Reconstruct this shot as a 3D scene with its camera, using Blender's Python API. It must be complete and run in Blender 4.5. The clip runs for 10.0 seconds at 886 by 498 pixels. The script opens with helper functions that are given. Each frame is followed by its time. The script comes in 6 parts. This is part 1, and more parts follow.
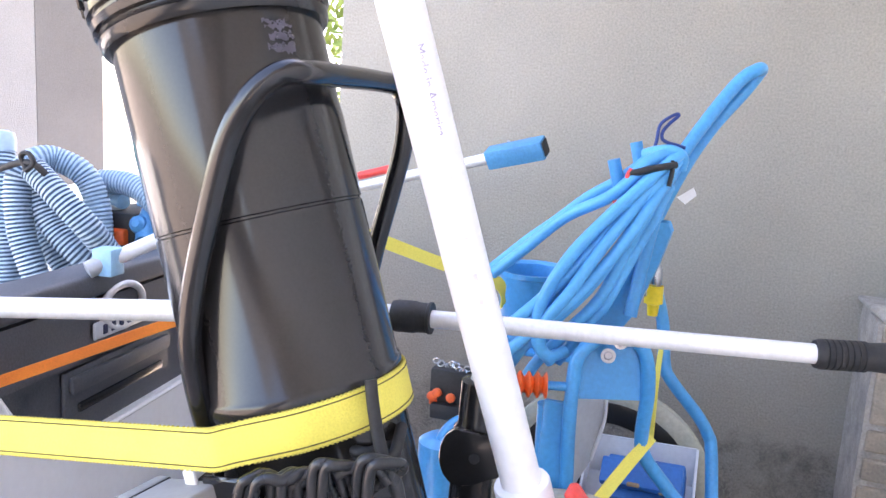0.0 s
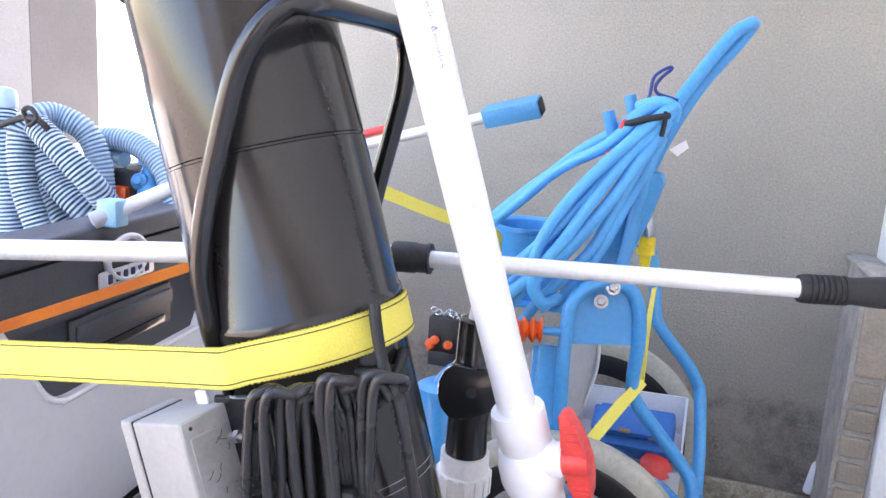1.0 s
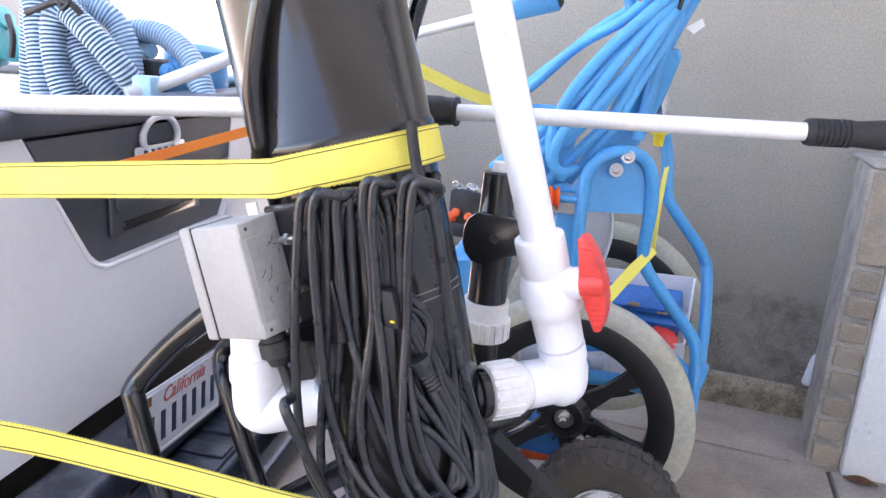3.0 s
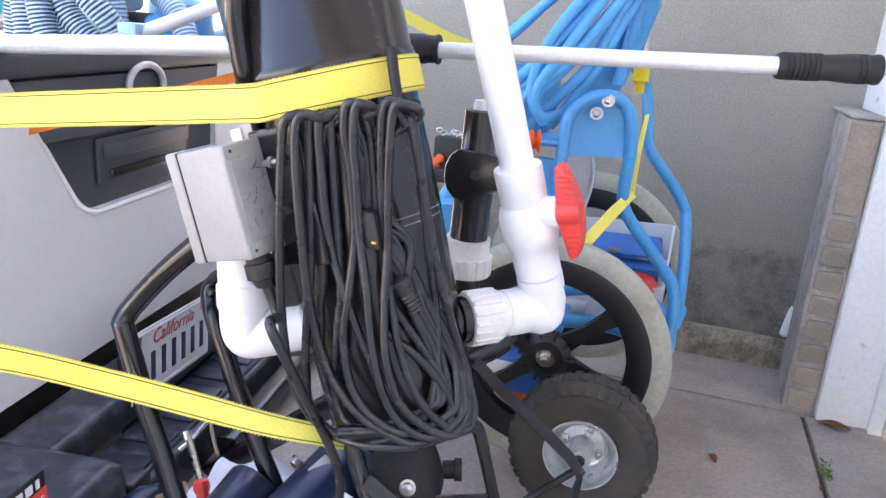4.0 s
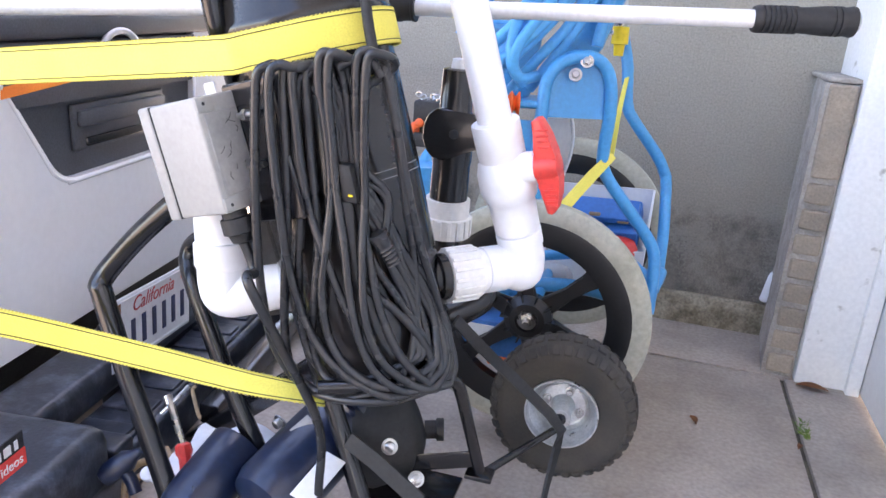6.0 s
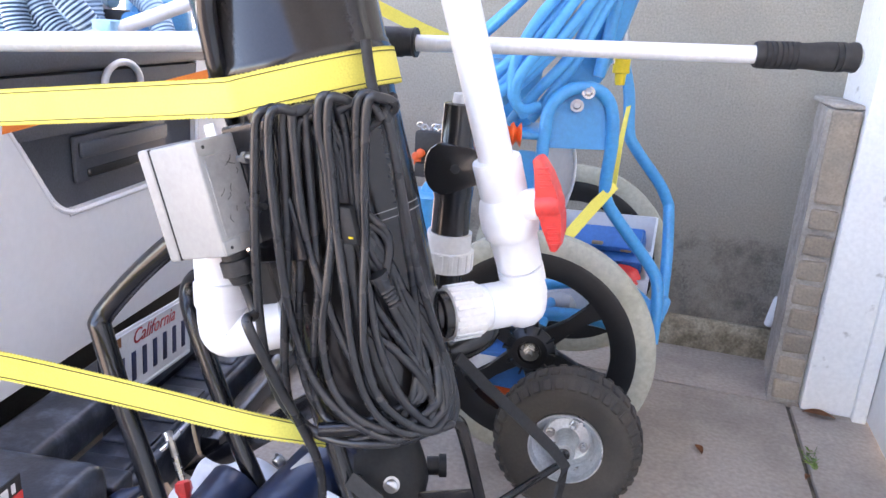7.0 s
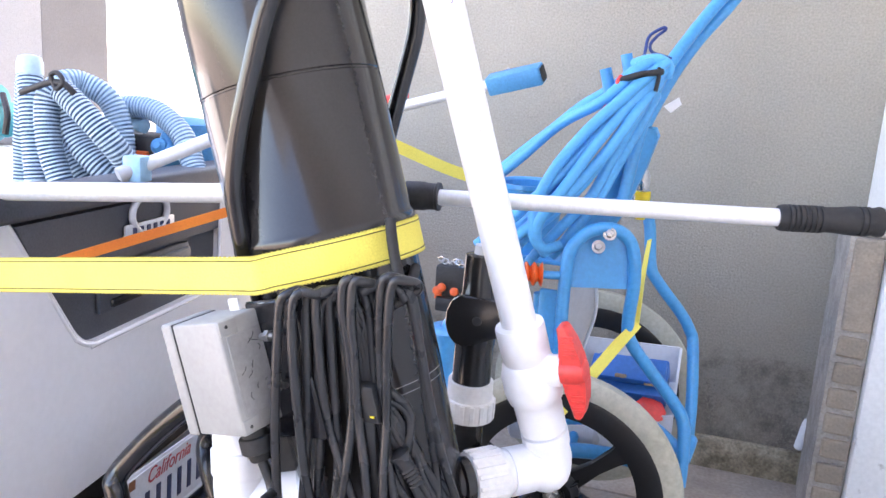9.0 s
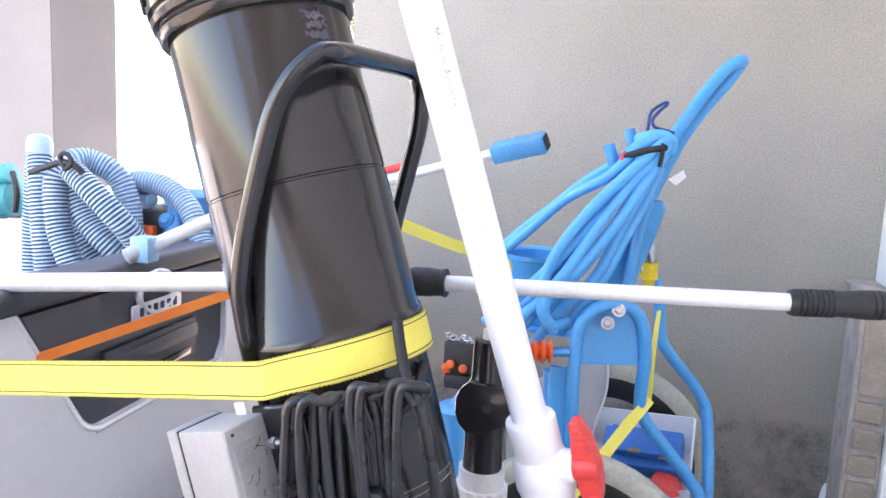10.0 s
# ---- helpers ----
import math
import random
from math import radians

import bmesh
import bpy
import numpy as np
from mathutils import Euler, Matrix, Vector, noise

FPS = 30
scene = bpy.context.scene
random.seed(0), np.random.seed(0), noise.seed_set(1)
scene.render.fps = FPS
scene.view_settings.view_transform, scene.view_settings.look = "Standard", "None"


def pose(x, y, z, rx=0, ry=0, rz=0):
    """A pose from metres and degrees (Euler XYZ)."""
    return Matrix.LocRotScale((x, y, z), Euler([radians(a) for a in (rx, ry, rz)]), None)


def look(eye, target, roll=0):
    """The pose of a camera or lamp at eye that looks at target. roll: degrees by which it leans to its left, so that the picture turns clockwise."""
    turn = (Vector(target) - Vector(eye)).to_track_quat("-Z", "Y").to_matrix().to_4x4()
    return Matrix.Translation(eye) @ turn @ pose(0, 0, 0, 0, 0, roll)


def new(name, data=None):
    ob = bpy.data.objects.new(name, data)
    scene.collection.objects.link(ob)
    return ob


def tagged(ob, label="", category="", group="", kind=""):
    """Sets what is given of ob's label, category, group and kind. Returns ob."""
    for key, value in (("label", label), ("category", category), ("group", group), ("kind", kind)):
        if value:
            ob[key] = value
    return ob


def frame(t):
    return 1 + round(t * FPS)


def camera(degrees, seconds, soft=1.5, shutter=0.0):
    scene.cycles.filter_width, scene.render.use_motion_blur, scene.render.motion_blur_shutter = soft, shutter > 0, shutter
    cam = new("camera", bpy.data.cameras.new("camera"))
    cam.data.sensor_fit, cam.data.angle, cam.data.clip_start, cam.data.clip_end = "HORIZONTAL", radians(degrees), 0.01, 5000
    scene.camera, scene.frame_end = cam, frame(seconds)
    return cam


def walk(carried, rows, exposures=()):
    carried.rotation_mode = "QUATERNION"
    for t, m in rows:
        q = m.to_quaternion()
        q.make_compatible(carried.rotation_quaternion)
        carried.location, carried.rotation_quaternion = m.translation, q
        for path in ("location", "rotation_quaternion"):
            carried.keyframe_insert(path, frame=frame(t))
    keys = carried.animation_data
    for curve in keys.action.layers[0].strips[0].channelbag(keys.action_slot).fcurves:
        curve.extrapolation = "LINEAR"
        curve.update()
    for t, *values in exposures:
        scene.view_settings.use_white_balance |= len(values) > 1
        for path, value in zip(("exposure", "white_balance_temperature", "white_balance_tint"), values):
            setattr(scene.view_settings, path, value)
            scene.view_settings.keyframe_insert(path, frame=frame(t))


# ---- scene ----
cam = camera(62.0, 10.0)
PATH = [
    (0, (0.001, 0.049, 1.171), (-0.606, 1.928, 0.851), 3.6),
    (0.5, (0.003, 0.038, 1.151), (-0.596, 1.913, 0.795), 3.8),
    (1, (0.012, 0.007, 1.125), (-0.575, 1.881, 0.747), 3.8),
    (1.5, (0.024, -0.026, 1.092), (-0.554, 1.847, 0.697), 4.3),
    (2, (0.023, -0.051, 1.058), (-0.562, 1.815, 0.64), 4.7),
    (2.5, (0.022, -0.072, 1.028), (-0.572, 1.781, 0.562), 4.5),
    (4, (0.056, -0.133, 0.941), (-0.496, 1.701, 0.362), 4.5),
    (4.5, (0.074, -0.137, 0.932), (-0.457, 1.7, 0.347), 4.6),
    (5, (0.07, -0.133, 0.91), (-0.454, 1.692, 0.282), 4.4),
    (6.5, (0.071, -0.14, 0.907), (-0.432, 1.697, 0.294), 4.2),
    (7, (0.066, -0.122, 0.936), (-0.455, 1.718, 0.351), 3.9),
    (7.5, (0.065, -0.112, 0.964), (-0.464, 1.741, 0.426), 3.7),
    (8, (0.059, -0.102, 0.992), (-0.483, 1.761, 0.509), 3.6),
    (8.5, (0.052, -0.095, 1.018), (-0.515, 1.772, 0.579), 3.7),
    (9, (0.041, -0.091, 1.051), (-0.552, 1.779, 0.663), 3.8),
    (9.5, (0.034, -0.086, 1.081), (-0.582, 1.785, 0.737), 3.2),
    (10, (0.032, -0.076, 1.116), (-0.591, 1.804, 0.844), 2.6),
]
walk(cam, [(t, look(eye, target, roll)) for t, eye, target, roll in PATH],
     exposures=[(0.0, 3.23, 7430, 23), (2.5, 3.33, 7430, 23), (4.5, 3.27, 7430, 23), (7.0, 3.45, 7430, 23), (8.5, 3.42, 7430, 23), (10.0, 3.30, 7430, 23)])

# ---- light ----
world = bpy.data.worlds.new("sky")
scene.world = world
world.use_nodes = True
wn = world.node_tree
sky = wn.nodes.new("ShaderNodeTexSky")
sky.sky_type = "NISHITA"
sky.sun_disc = False
sky.sun_elevation = radians(52)
sky.sun_rotation = radians(35)
wn.nodes["Background"].inputs["Strength"].default_value = 0.15
wn.links.new(sky.outputs["Color"], wn.nodes["Background"].inputs["Color"])
sun_data = bpy.data.lights.new("sun", "SUN")
sun_data.energy, sun_data.angle, sun_data.color = 4.0, radians(0.5), (1.0, 0.95, 0.87)
sun = new("sun", sun_data)
sun.matrix_world = look((6, 8.5, 13.3), (0, 0, 0))
scene.view_settings.exposure = 0.0


# ---- materials ----
def material(name, colour, rough=0.5, metal=0.0, second=None, blend=(0.35, 0.65), coarse=6.0, fine=120.0,
             bump=0.15, bump_scale=None, wear=0.12, coat=0.0, spec=0.5, random_tint=0.0, distance=0.002, vary=0.09):
    """Two scales of colour variation, uneven roughness and a fine relief."""
    m = bpy.data.materials.new(name)
    m.use_nodes = True
    t = m.node_tree
    b = t.nodes["Principled BSDF"]
    co = t.nodes.new("ShaderNodeTexCoord")
    n1 = t.nodes.new("ShaderNodeTexNoise")
    n1.inputs["Scale"].default_value, n1.inputs["Detail"].default_value = coarse, 6.0
    n2 = t.nodes.new("ShaderNodeTexNoise")
    n2.inputs["Scale"].default_value, n2.inputs["Detail"].default_value = fine, 3.0
    for nn in (n1, n2):
        t.links.new(co.outputs["Object"], nn.inputs["Vector"])
    ramp = t.nodes.new("ShaderNodeMapRange")
    ramp.inputs[1].default_value, ramp.inputs[2].default_value = blend
    t.links.new(n1.outputs["Fac"], ramp.inputs[0])
    mix = t.nodes.new("ShaderNodeMix")
    mix.data_type = "RGBA"
    second = second or tuple(c * (1 - wear) for c in colour)
    mix.inputs[6].default_value, mix.inputs[7].default_value = (*colour, 1), (*second, 1)
    t.links.new(ramp.outputs[0], mix.inputs[0])
    hsv = t.nodes.new("ShaderNodeHueSaturation")
    val = t.nodes.new("ShaderNodeMapRange")
    val.inputs[1].default_value, val.inputs[2].default_value = 0.3, 0.7
    val.inputs[3].default_value, val.inputs[4].default_value = 1 - wear, 1 + wear
    t.links.new(n2.outputs["Fac"], val.inputs[0])
    if random_tint:
        info = t.nodes.new("ShaderNodeObjectInfo")
        tint = t.nodes.new("ShaderNodeMapRange")
        tint.inputs[3].default_value, tint.inputs[4].default_value = 1 - random_tint, 1 + random_tint
        t.links.new(info.outputs["Random"], tint.inputs[0])
        mul = t.nodes.new("ShaderNodeMath")
        mul.operation = "MULTIPLY"
        t.links.new(val.outputs[0], mul.inputs[0])
        t.links.new(tint.outputs[0], mul.inputs[1])
        t.links.new(mul.outputs[0], hsv.inputs["Value"])
    else:
        t.links.new(val.outputs[0], hsv.inputs["Value"])
    t.links.new(mix.outputs[2], hsv.inputs["Color"])
    t.links.new(hsv.outputs[0], b.inputs["Base Color"])
    rr = t.nodes.new("ShaderNodeMapRange")
    rr.inputs[3].default_value, rr.inputs[4].default_value = max(0.02, rough - vary), min(1, rough + vary)
    t.links.new(n1.outputs["Fac"], rr.inputs[0])
    t.links.new(rr.outputs[0], b.inputs["Roughness"])
    b.inputs["Metallic"].default_value = metal
    b.inputs["Specular IOR Level"].default_value = spec
    b.inputs["Coat Weight"].default_value = coat
    if bump:
        bp = t.nodes.new("ShaderNodeBump")
        bp.inputs["Strength"].default_value, bp.inputs["Distance"].default_value = bump, distance
        src = n2
        if bump_scale:
            src = t.nodes.new("ShaderNodeTexNoise")
            src.inputs["Scale"].default_value, src.inputs["Detail"].default_value = bump_scale, 5.0
            t.links.new(co.outputs["Object"], src.inputs["Vector"])
        t.links.new(src.outputs["Fac"], bp.inputs["Height"])
        t.links.new(bp.outputs[0], b.inputs["Normal"])
    return m


M = {
    "black_plastic": material("black_plastic", (0.02, 0.019, 0.019), 0.14, wear=0.08, coarse=2, fine=300, bump=0.02, vary=0.015),
    "black_paint": material("black_paint", (0.009, 0.009, 0.011), 0.23, wear=0.3, coarse=14, fine=160, bump=0.04, coat=0.3, vary=0.05),
    "wheel_black": material("wheel_black", (0.008, 0.008, 0.009), 0.38, wear=0.2, coarse=12, fine=150, bump=0.1),
    "black_matt": material("black_matt", (0.02, 0.02, 0.021), 0.6, wear=0.3, coarse=12, fine=150, bump=0.2),
    "cable_rubber": material("cable_rubber", (0.018, 0.019, 0.021), 0.28, second=(0.028, 0.029, 0.031), coarse=18, fine=240, bump=0.03),
    "rubber": material("rubber", (0.028, 0.025, 0.022), 0.78, second=(0.055, 0.046, 0.037), coarse=14, fine=180, bump=0.3),
    "grey_rubber": material("grey_rubber", (0.44, 0.43, 0.35), 0.7, second=(0.38, 0.37, 0.29), coarse=9, fine=90, bump=0.15),
    "pvc": material("pvc", (0.86, 0.86, 0.87), 0.35, wear=0.03, coarse=8, fine=60, bump=0.03),
    "pvc_rib": material("pvc_rib", (0.82, 0.81, 0.78), 0.4, wear=0.05, coarse=18, fine=120, bump=0.05),
    "red_plastic": material("red_plastic", (0.78, 0.06, 0.05), 0.4, wear=0.1, coarse=18, fine=120, bump=0.05),
    "orange_plastic": material("orange_plastic", (0.85, 0.12, 0.02), 0.45, wear=0.12, coarse=18, fine=120),
    "blue_paint": material("blue_paint", (0.03, 0.29, 0.6), 0.33, second=(0.035, 0.32, 0.64), wear=0.08, coarse=9, fine=140, bump=0.05, coat=0.25),
    "blue_hose": material("blue_hose", (0.07, 0.42, 0.78), 0.42, second=(0.06, 0.37, 0.72), wear=0.08, coarse=14, fine=140, bump=0.06),
    "blue_bright": material("blue_bright", (0.015, 0.16, 0.5), 0.45, second=(0.015, 0.14, 0.42), wear=0.1, coarse=10, fine=100),
    "blue_clamp": material("blue_clamp", (0.055, 0.26, 0.5), 0.42, second=(0.06, 0.29, 0.53), wear=0.12, coarse=20, fine=150),
    "navy_paint": material("navy_paint", (0.005, 0.011, 0.034), 0.3, second=(0.009, 0.018, 0.045), wear=0.2, coarse=11, fine=130, bump=0.06, coat=0.25),
    "hose_mid": material("hose_mid", (0.17, 0.28, 0.38), 0.55, wear=0.12, coarse=12, fine=90),
    "hose_light": material("hose_light", (0.40, 0.53, 0.63), 0.5, second=(0.33, 0.47, 0.58), wear=0.08, coarse=12, fine=90),
    "hose_dark": material("hose_dark", (0.05, 0.1, 0.165), 0.6, wear=0.2, coarse=12, fine=90),
    "light_blue": material("light_blue", (0.3, 0.55, 0.74), 0.45, wear=0.08, coarse=16, fine=90),
    "teal": material("teal", (0.02, 0.3, 0.33), 0.45, wear=0.12, coarse=16, fine=90),
    "aluminium": material("aluminium", (0.8, 0.8, 0.8), 0.42, 0.25, second=(0.72, 0.72, 0.72), wear=0.06, coarse=10, fine=140, bump=0.05),
    "steel": material("steel", (0.55, 0.55, 0.54), 0.28, 1.0, second=(0.4, 0.4, 0.4), wear=0.12, coarse=25, fine=200, bump=0.05),
    "zinc": material("zinc", (0.72, 0.74, 0.75), 0.3, 0.85, second=(0.58, 0.6, 0.61), wear=0.12, coarse=30, fine=200, bump=0.08),
    "box_grey": material("box_grey", (0.30, 0.298, 0.285), 0.5, second=(0.33, 0.326, 0.31), wear=0.05, coarse=12, fine=130, bump=0.06),
    "box_side": material("box_side", (0.3, 0.296, 0.285), 0.5, second=(0.25, 0.247, 0.24), blend=(0.5, 0.75), wear=0.08, coarse=30, fine=160, bump=0.1),
    "yellow_web": material("yellow_web", (0.86, 0.75, 0.14), 0.7, second=(0.8, 0.69, 0.12), wear=0.07, coarse=9, fine=420, bump=0.3),
    "yellow_edge": material("yellow_edge", (0.66, 0.55, 0.1), 0.75, wear=0.1, coarse=20, fine=300),
    "stitch": material("stitch", (0.09, 0.075, 0.02), 0.8, wear=0.2),
    "yellow_plastic": material("yellow_plastic", (0.8, 0.58, 0.02), 0.5, wear=0.1),
    "orange_web": material("orange_web", (0.9, 0.25, 0.03), 0.65, second=(0.8, 0.2, 0.03), wear=0.08, coarse=12, fine=400, bump=0.25),
    "truck_white": material("truck_white", (0.88, 0.885, 0.9), 0.22, second=(0.85, 0.855, 0.87), wear=0.02, coarse=4, fine=60, bump=0.0, coat=0.6),
    "truck_trim": material("truck_trim", (0.062, 0.068, 0.08), 0.5, second=(0.08, 0.087, 0.1), wear=0.15, coarse=9, fine=220, bump=0.25),
    "bumper": material("bumper", (0.018, 0.022, 0.032), 0.34, second=(0.075, 0.088, 0.115), blend=(0.48, 0.72), wear=0.25, coarse=24, fine=160, bump=0.2),
    "chrome": material("chrome", (0.75, 0.76, 0.78), 0.12, 1.0, wear=0.05, coarse=12, fine=60, bump=0.0),
    "plate_white": material("plate_white", (0.7, 0.72, 0.74), 0.4, second=(0.6, 0.62, 0.64), wear=0.04, coarse=14, fine=120),
    "plate_blue": material("plate_blue", (0.02, 0.03, 0.09), 0.45, wear=0.1),
    "script_red": material("script_red", (0.5, 0.05, 0.06), 0.45, wear=0.1),
    "white_plastic": material("white_plastic", (0.76, 0.77, 0.78), 0.45, second=(0.7, 0.71, 0.72), wear=0.04, coarse=9, fine=100),
    "grey_plastic": material("grey_plastic", (0.5, 0.51, 0.52), 0.45, second=(0.44, 0.45, 0.46), wear=0.05, coarse=9, fine=100),
    "paper": material("paper", (0.8, 0.8, 0.79), 0.7, wear=0.04),
    "ink": material("ink", (0.33, 0.29, 0.45), 0.6, second=(0.6, 0.56, 0.66), wear=0.1, coarse=60),
    "ink_worn": material("ink_worn", (0.66, 0.63, 0.74), 0.6, second=(0.8, 0.79, 0.82), wear=0.1, coarse=90),
    "badge_silver": material("badge_silver", (0.72, 0.73, 0.75), 0.35, 0.3, second=(0.62, 0.63, 0.65), wear=0.06, coarse=20, fine=120),
    "hook_blue": material("hook_blue", (0.012, 0.045, 0.2), 0.4, wear=0.15, coarse=20, fine=120),
    "scuff": material("scuff", (0.12, 0.115, 0.16), 0.5, second=(0.05, 0.045, 0.06), wear=0.2, coarse=60),
    "rust": material("rust", (0.3, 0.13, 0.05), 0.85, second=(0.2, 0.08, 0.04), wear=0.25, coarse=40, fine=200, bump=0.3),
    "tan_hose": material("tan_hose", (0.34, 0.24, 0.14), 0.5, second=(0.25, 0.17, 0.1), wear=0.15, coarse=20, fine=140),
    "leaf": material("leaf", (0.09, 0.16, 0.03), 0.55, second=(0.16, 0.22, 0.04), wear=0.25, coarse=5, fine=30, bump=0.0),
    "dry_leaf": material("dry_leaf", (0.3, 0.12, 0.05), 0.8, wear=0.25, coarse=40, fine=200),
    "bark": material("bark", (0.12, 0.08, 0.05), 0.9, wear=0.25, coarse=20, fine=90, bump=0.5),
    "door_white": material("door_white", (0.8, 0.8, 0.79), 0.45, second=(0.75, 0.75, 0.73), wear=0.03, coarse=5, fine=70, bump=0.08),
    "frame_white": material("frame_white", (0.84, 0.84, 0.82), 0.55, second=(0.5, 0.48, 0.44), blend=(0.64, 0.73), wear=0.05, coarse=22, fine=90, bump=0.25),
    "brick": material("brick", (0.36, 0.29, 0.22), 0.85, second=(0.29, 0.245, 0.195), wear=0.14, coarse=20, fine=170, bump=0.5, random_tint=0.14, distance=0.003),
    "mortar": material("mortar", (0.42, 0.38, 0.335), 0.95, second=(0.3, 0.275, 0.245), wear=0.15, coarse=16, fine=140, bump=0.7, distance=0.005),
    "concrete": material("concrete", (0.42, 0.36, 0.305), 0.85, second=(0.3, 0.25, 0.21), blend=(0.4, 0.7), wear=0.14, coarse=5, fine=90, bump=0.3, bump_scale=140),
    "curb": material("curb", (0.36, 0.32, 0.24), 0.92, second=(0.17, 0.145, 0.1), blend=(0.4, 0.62), wear=0.3, coarse=16, fine=130, bump=0.8, distance=0.004),
    "joint_dirt": material("joint_dirt", (0.07, 0.06, 0.05), 0.95, second=(0.14, 0.12, 0.08), wear=0.3, coarse=30, fine=200, bump=0.6),
}


def stucco(name, colour, stain=True):
    """Sand-float stucco: pimpled relief, faint patches, damp dirt along the foot of the wall."""
    m = material(name, colour, 0.92, second=tuple(c * 0.9 for c in colour), coarse=2.2, fine=170, wear=0.13, bump=0.75, bump_scale=150, distance=0.007)
    t = m.node_tree
    b = t.nodes["Principled BSDF"]
    # scattered open pits and float marks
    tc = t.nodes.new("ShaderNodeTexCoord")
    pit = t.nodes.new("ShaderNodeTexNoise")
    pit.inputs["Scale"].default_value, pit.inputs["Detail"].default_value = 95.0, 2.0
    pit.inputs["Distortion"].default_value = 0.6
    t.links.new(tc.outputs["Object"], pit.inputs["Vector"])
    edge = t.nodes.new("ShaderNodeMapRange")
    edge.inputs[1].default_value, edge.inputs[2].default_value = 0.26, 0.34
    t.links.new(pit.outputs["Fac"], edge.inputs[0])
    pb = t.nodes.new("ShaderNodeBump")
    pb.inputs["Strength"].default_value, pb.inputs["Distance"].default_value = 0.5, 0.005
    t.links.new(edge.outputs[0], pb.inputs["Height"])
    t.links.new(b.inputs["Normal"].links[0].from_socket, pb.inputs["Normal"])
    t.links.new(pb.outputs[0], b.inputs["Normal"])
    if not stain:
        return m
    before = b.inputs["Base Color"].links[0].from_socket
    co = t.nodes.new("ShaderNodeTexCoord")
    sep = t.nodes.new("ShaderNodeSeparateXYZ")
    t.links.new(co.outputs["Object"], sep.inputs[0])
    no = t.nodes.new("ShaderNodeTexNoise")
    no.inputs["Scale"].default_value, no.inputs["Detail"].default_value = 13.0, 12.0
    no.inputs["Roughness"].default_value = 0.82
    t.links.new(co.outputs["Object"], no.inputs["Vector"])
    low = t.nodes.new("ShaderNodeMapRange")
    low.inputs[1].default_value, low.inputs[2].default_value = 0.5, 0.34
    low.inputs[3].default_value, low.inputs[4].default_value = -0.28, 0.17
    t.links.new(sep.outputs[2], low.inputs[0])
    add = t.nodes.new("ShaderNodeMath")
    add.operation = "ADD"
    t.links.new(no.outputs["Fac"], add.inputs[0])
    t.links.new(low.outputs[0], add.inputs[1])
    cut = t.nodes.new("ShaderNodeMapRange")
    cut.inputs[1].default_value, cut.inputs[2].default_value = 0.53, 0.8
    cut.inputs[4].default_value = 0.88
    t.links.new(add.outputs[0], cut.inputs[0])
    mix = t.nodes.new("ShaderNodeMix")
    mix.data_type = "RGBA"
    mix.inputs[7].default_value = (0.115, 0.108, 0.098, 1)
    t.links.new(cut.outputs[0], mix.inputs[0])
    t.links.new(before, mix.inputs[6])
    t.links.new(mix.outputs[2], b.inputs["Base Color"])
    # salt bloom in flecks over the damp part
    fleck = t.nodes.new("ShaderNodeTexNoise")
    fleck.inputs["Scale"].default_value, fleck.inputs["Detail"].default_value = 105.0, 4.0
    fleck.inputs["Roughness"].default_value = 0.7
    t.links.new(co.outputs["Object"], fleck.inputs["Vector"])
    patch = t.nodes.new("ShaderNodeTexNoise")
    patch.inputs["Scale"].default_value, patch.inputs["Detail"].default_value = 7.0, 3.0
    t.links.new(co.outputs["Object"], patch.inputs["Vector"])
    both = t.nodes.new("ShaderNodeMath")
    both.operation = "MULTIPLY"
    t.links.new(fleck.outputs["Fac"], both.inputs[0])
    t.links.new(patch.outputs["Fac"], both.inputs[1])
    dry = t.nodes.new("ShaderNodeMapRange")
    dry.inputs[1].default_value, dry.inputs[2].default_value = 0.27, 0.34
    dry.inputs[4].default_value = 0.6
    t.links.new(both.outputs[0], dry.inputs[0])
    damp = t.nodes.new("ShaderNodeMath")
    damp.operation = "MULTIPLY"
    t.links.new(dry.outputs[0], damp.inputs[0])
    t.links.new(cut.outputs[0], damp.inputs[1])
    salt = t.nodes.new("ShaderNodeMix")
    salt.data_type = "RGBA"
    t.links.new(damp.outputs[0], salt.inputs[0])
    t.links.new(b.inputs["Base Color"].links[0].from_socket, salt.inputs[6])
    salt.inputs[7].default_value = (0.45, 0.43, 0.39, 1)
    t.links.new(salt.outputs[2], b.inputs["Base Color"])
    return m


M["stucco"] = stucco("stucco", (0.37, 0.345, 0.295))
# darker, cooler stucco for the neighbour's pier: its shade is put into the colour
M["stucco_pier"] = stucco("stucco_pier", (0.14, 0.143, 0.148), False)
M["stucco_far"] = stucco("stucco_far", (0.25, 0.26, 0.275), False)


# ---- mesh helpers ----
def finish(bm, name, mats, smooth=True):
    bmesh.ops.recalc_face_normals(bm, faces=bm.faces)
    me = bpy.data.meshes.new(name)
    bm.to_mesh(me)
    bm.free()
    for m in (mats if isinstance(mats, (list, tuple)) else [mats]):
        me.materials.append(M[m])
    if smooth:
        me.polygons.foreach_set("use_smooth", [True] * len(me.polygons))
        me.set_sharp_from_angle(angle=radians(38))
    return me


def part(name, bm, mats, parent, label="", smooth=True):
    ob = new(name, finish(bm, name, mats, smooth))
    ob.parent = parent
    if parent is not None:
        ob.matrix_parent_inverse = parent.matrix_world.inverted()
    if label:
        ob["label"] = label
    return ob


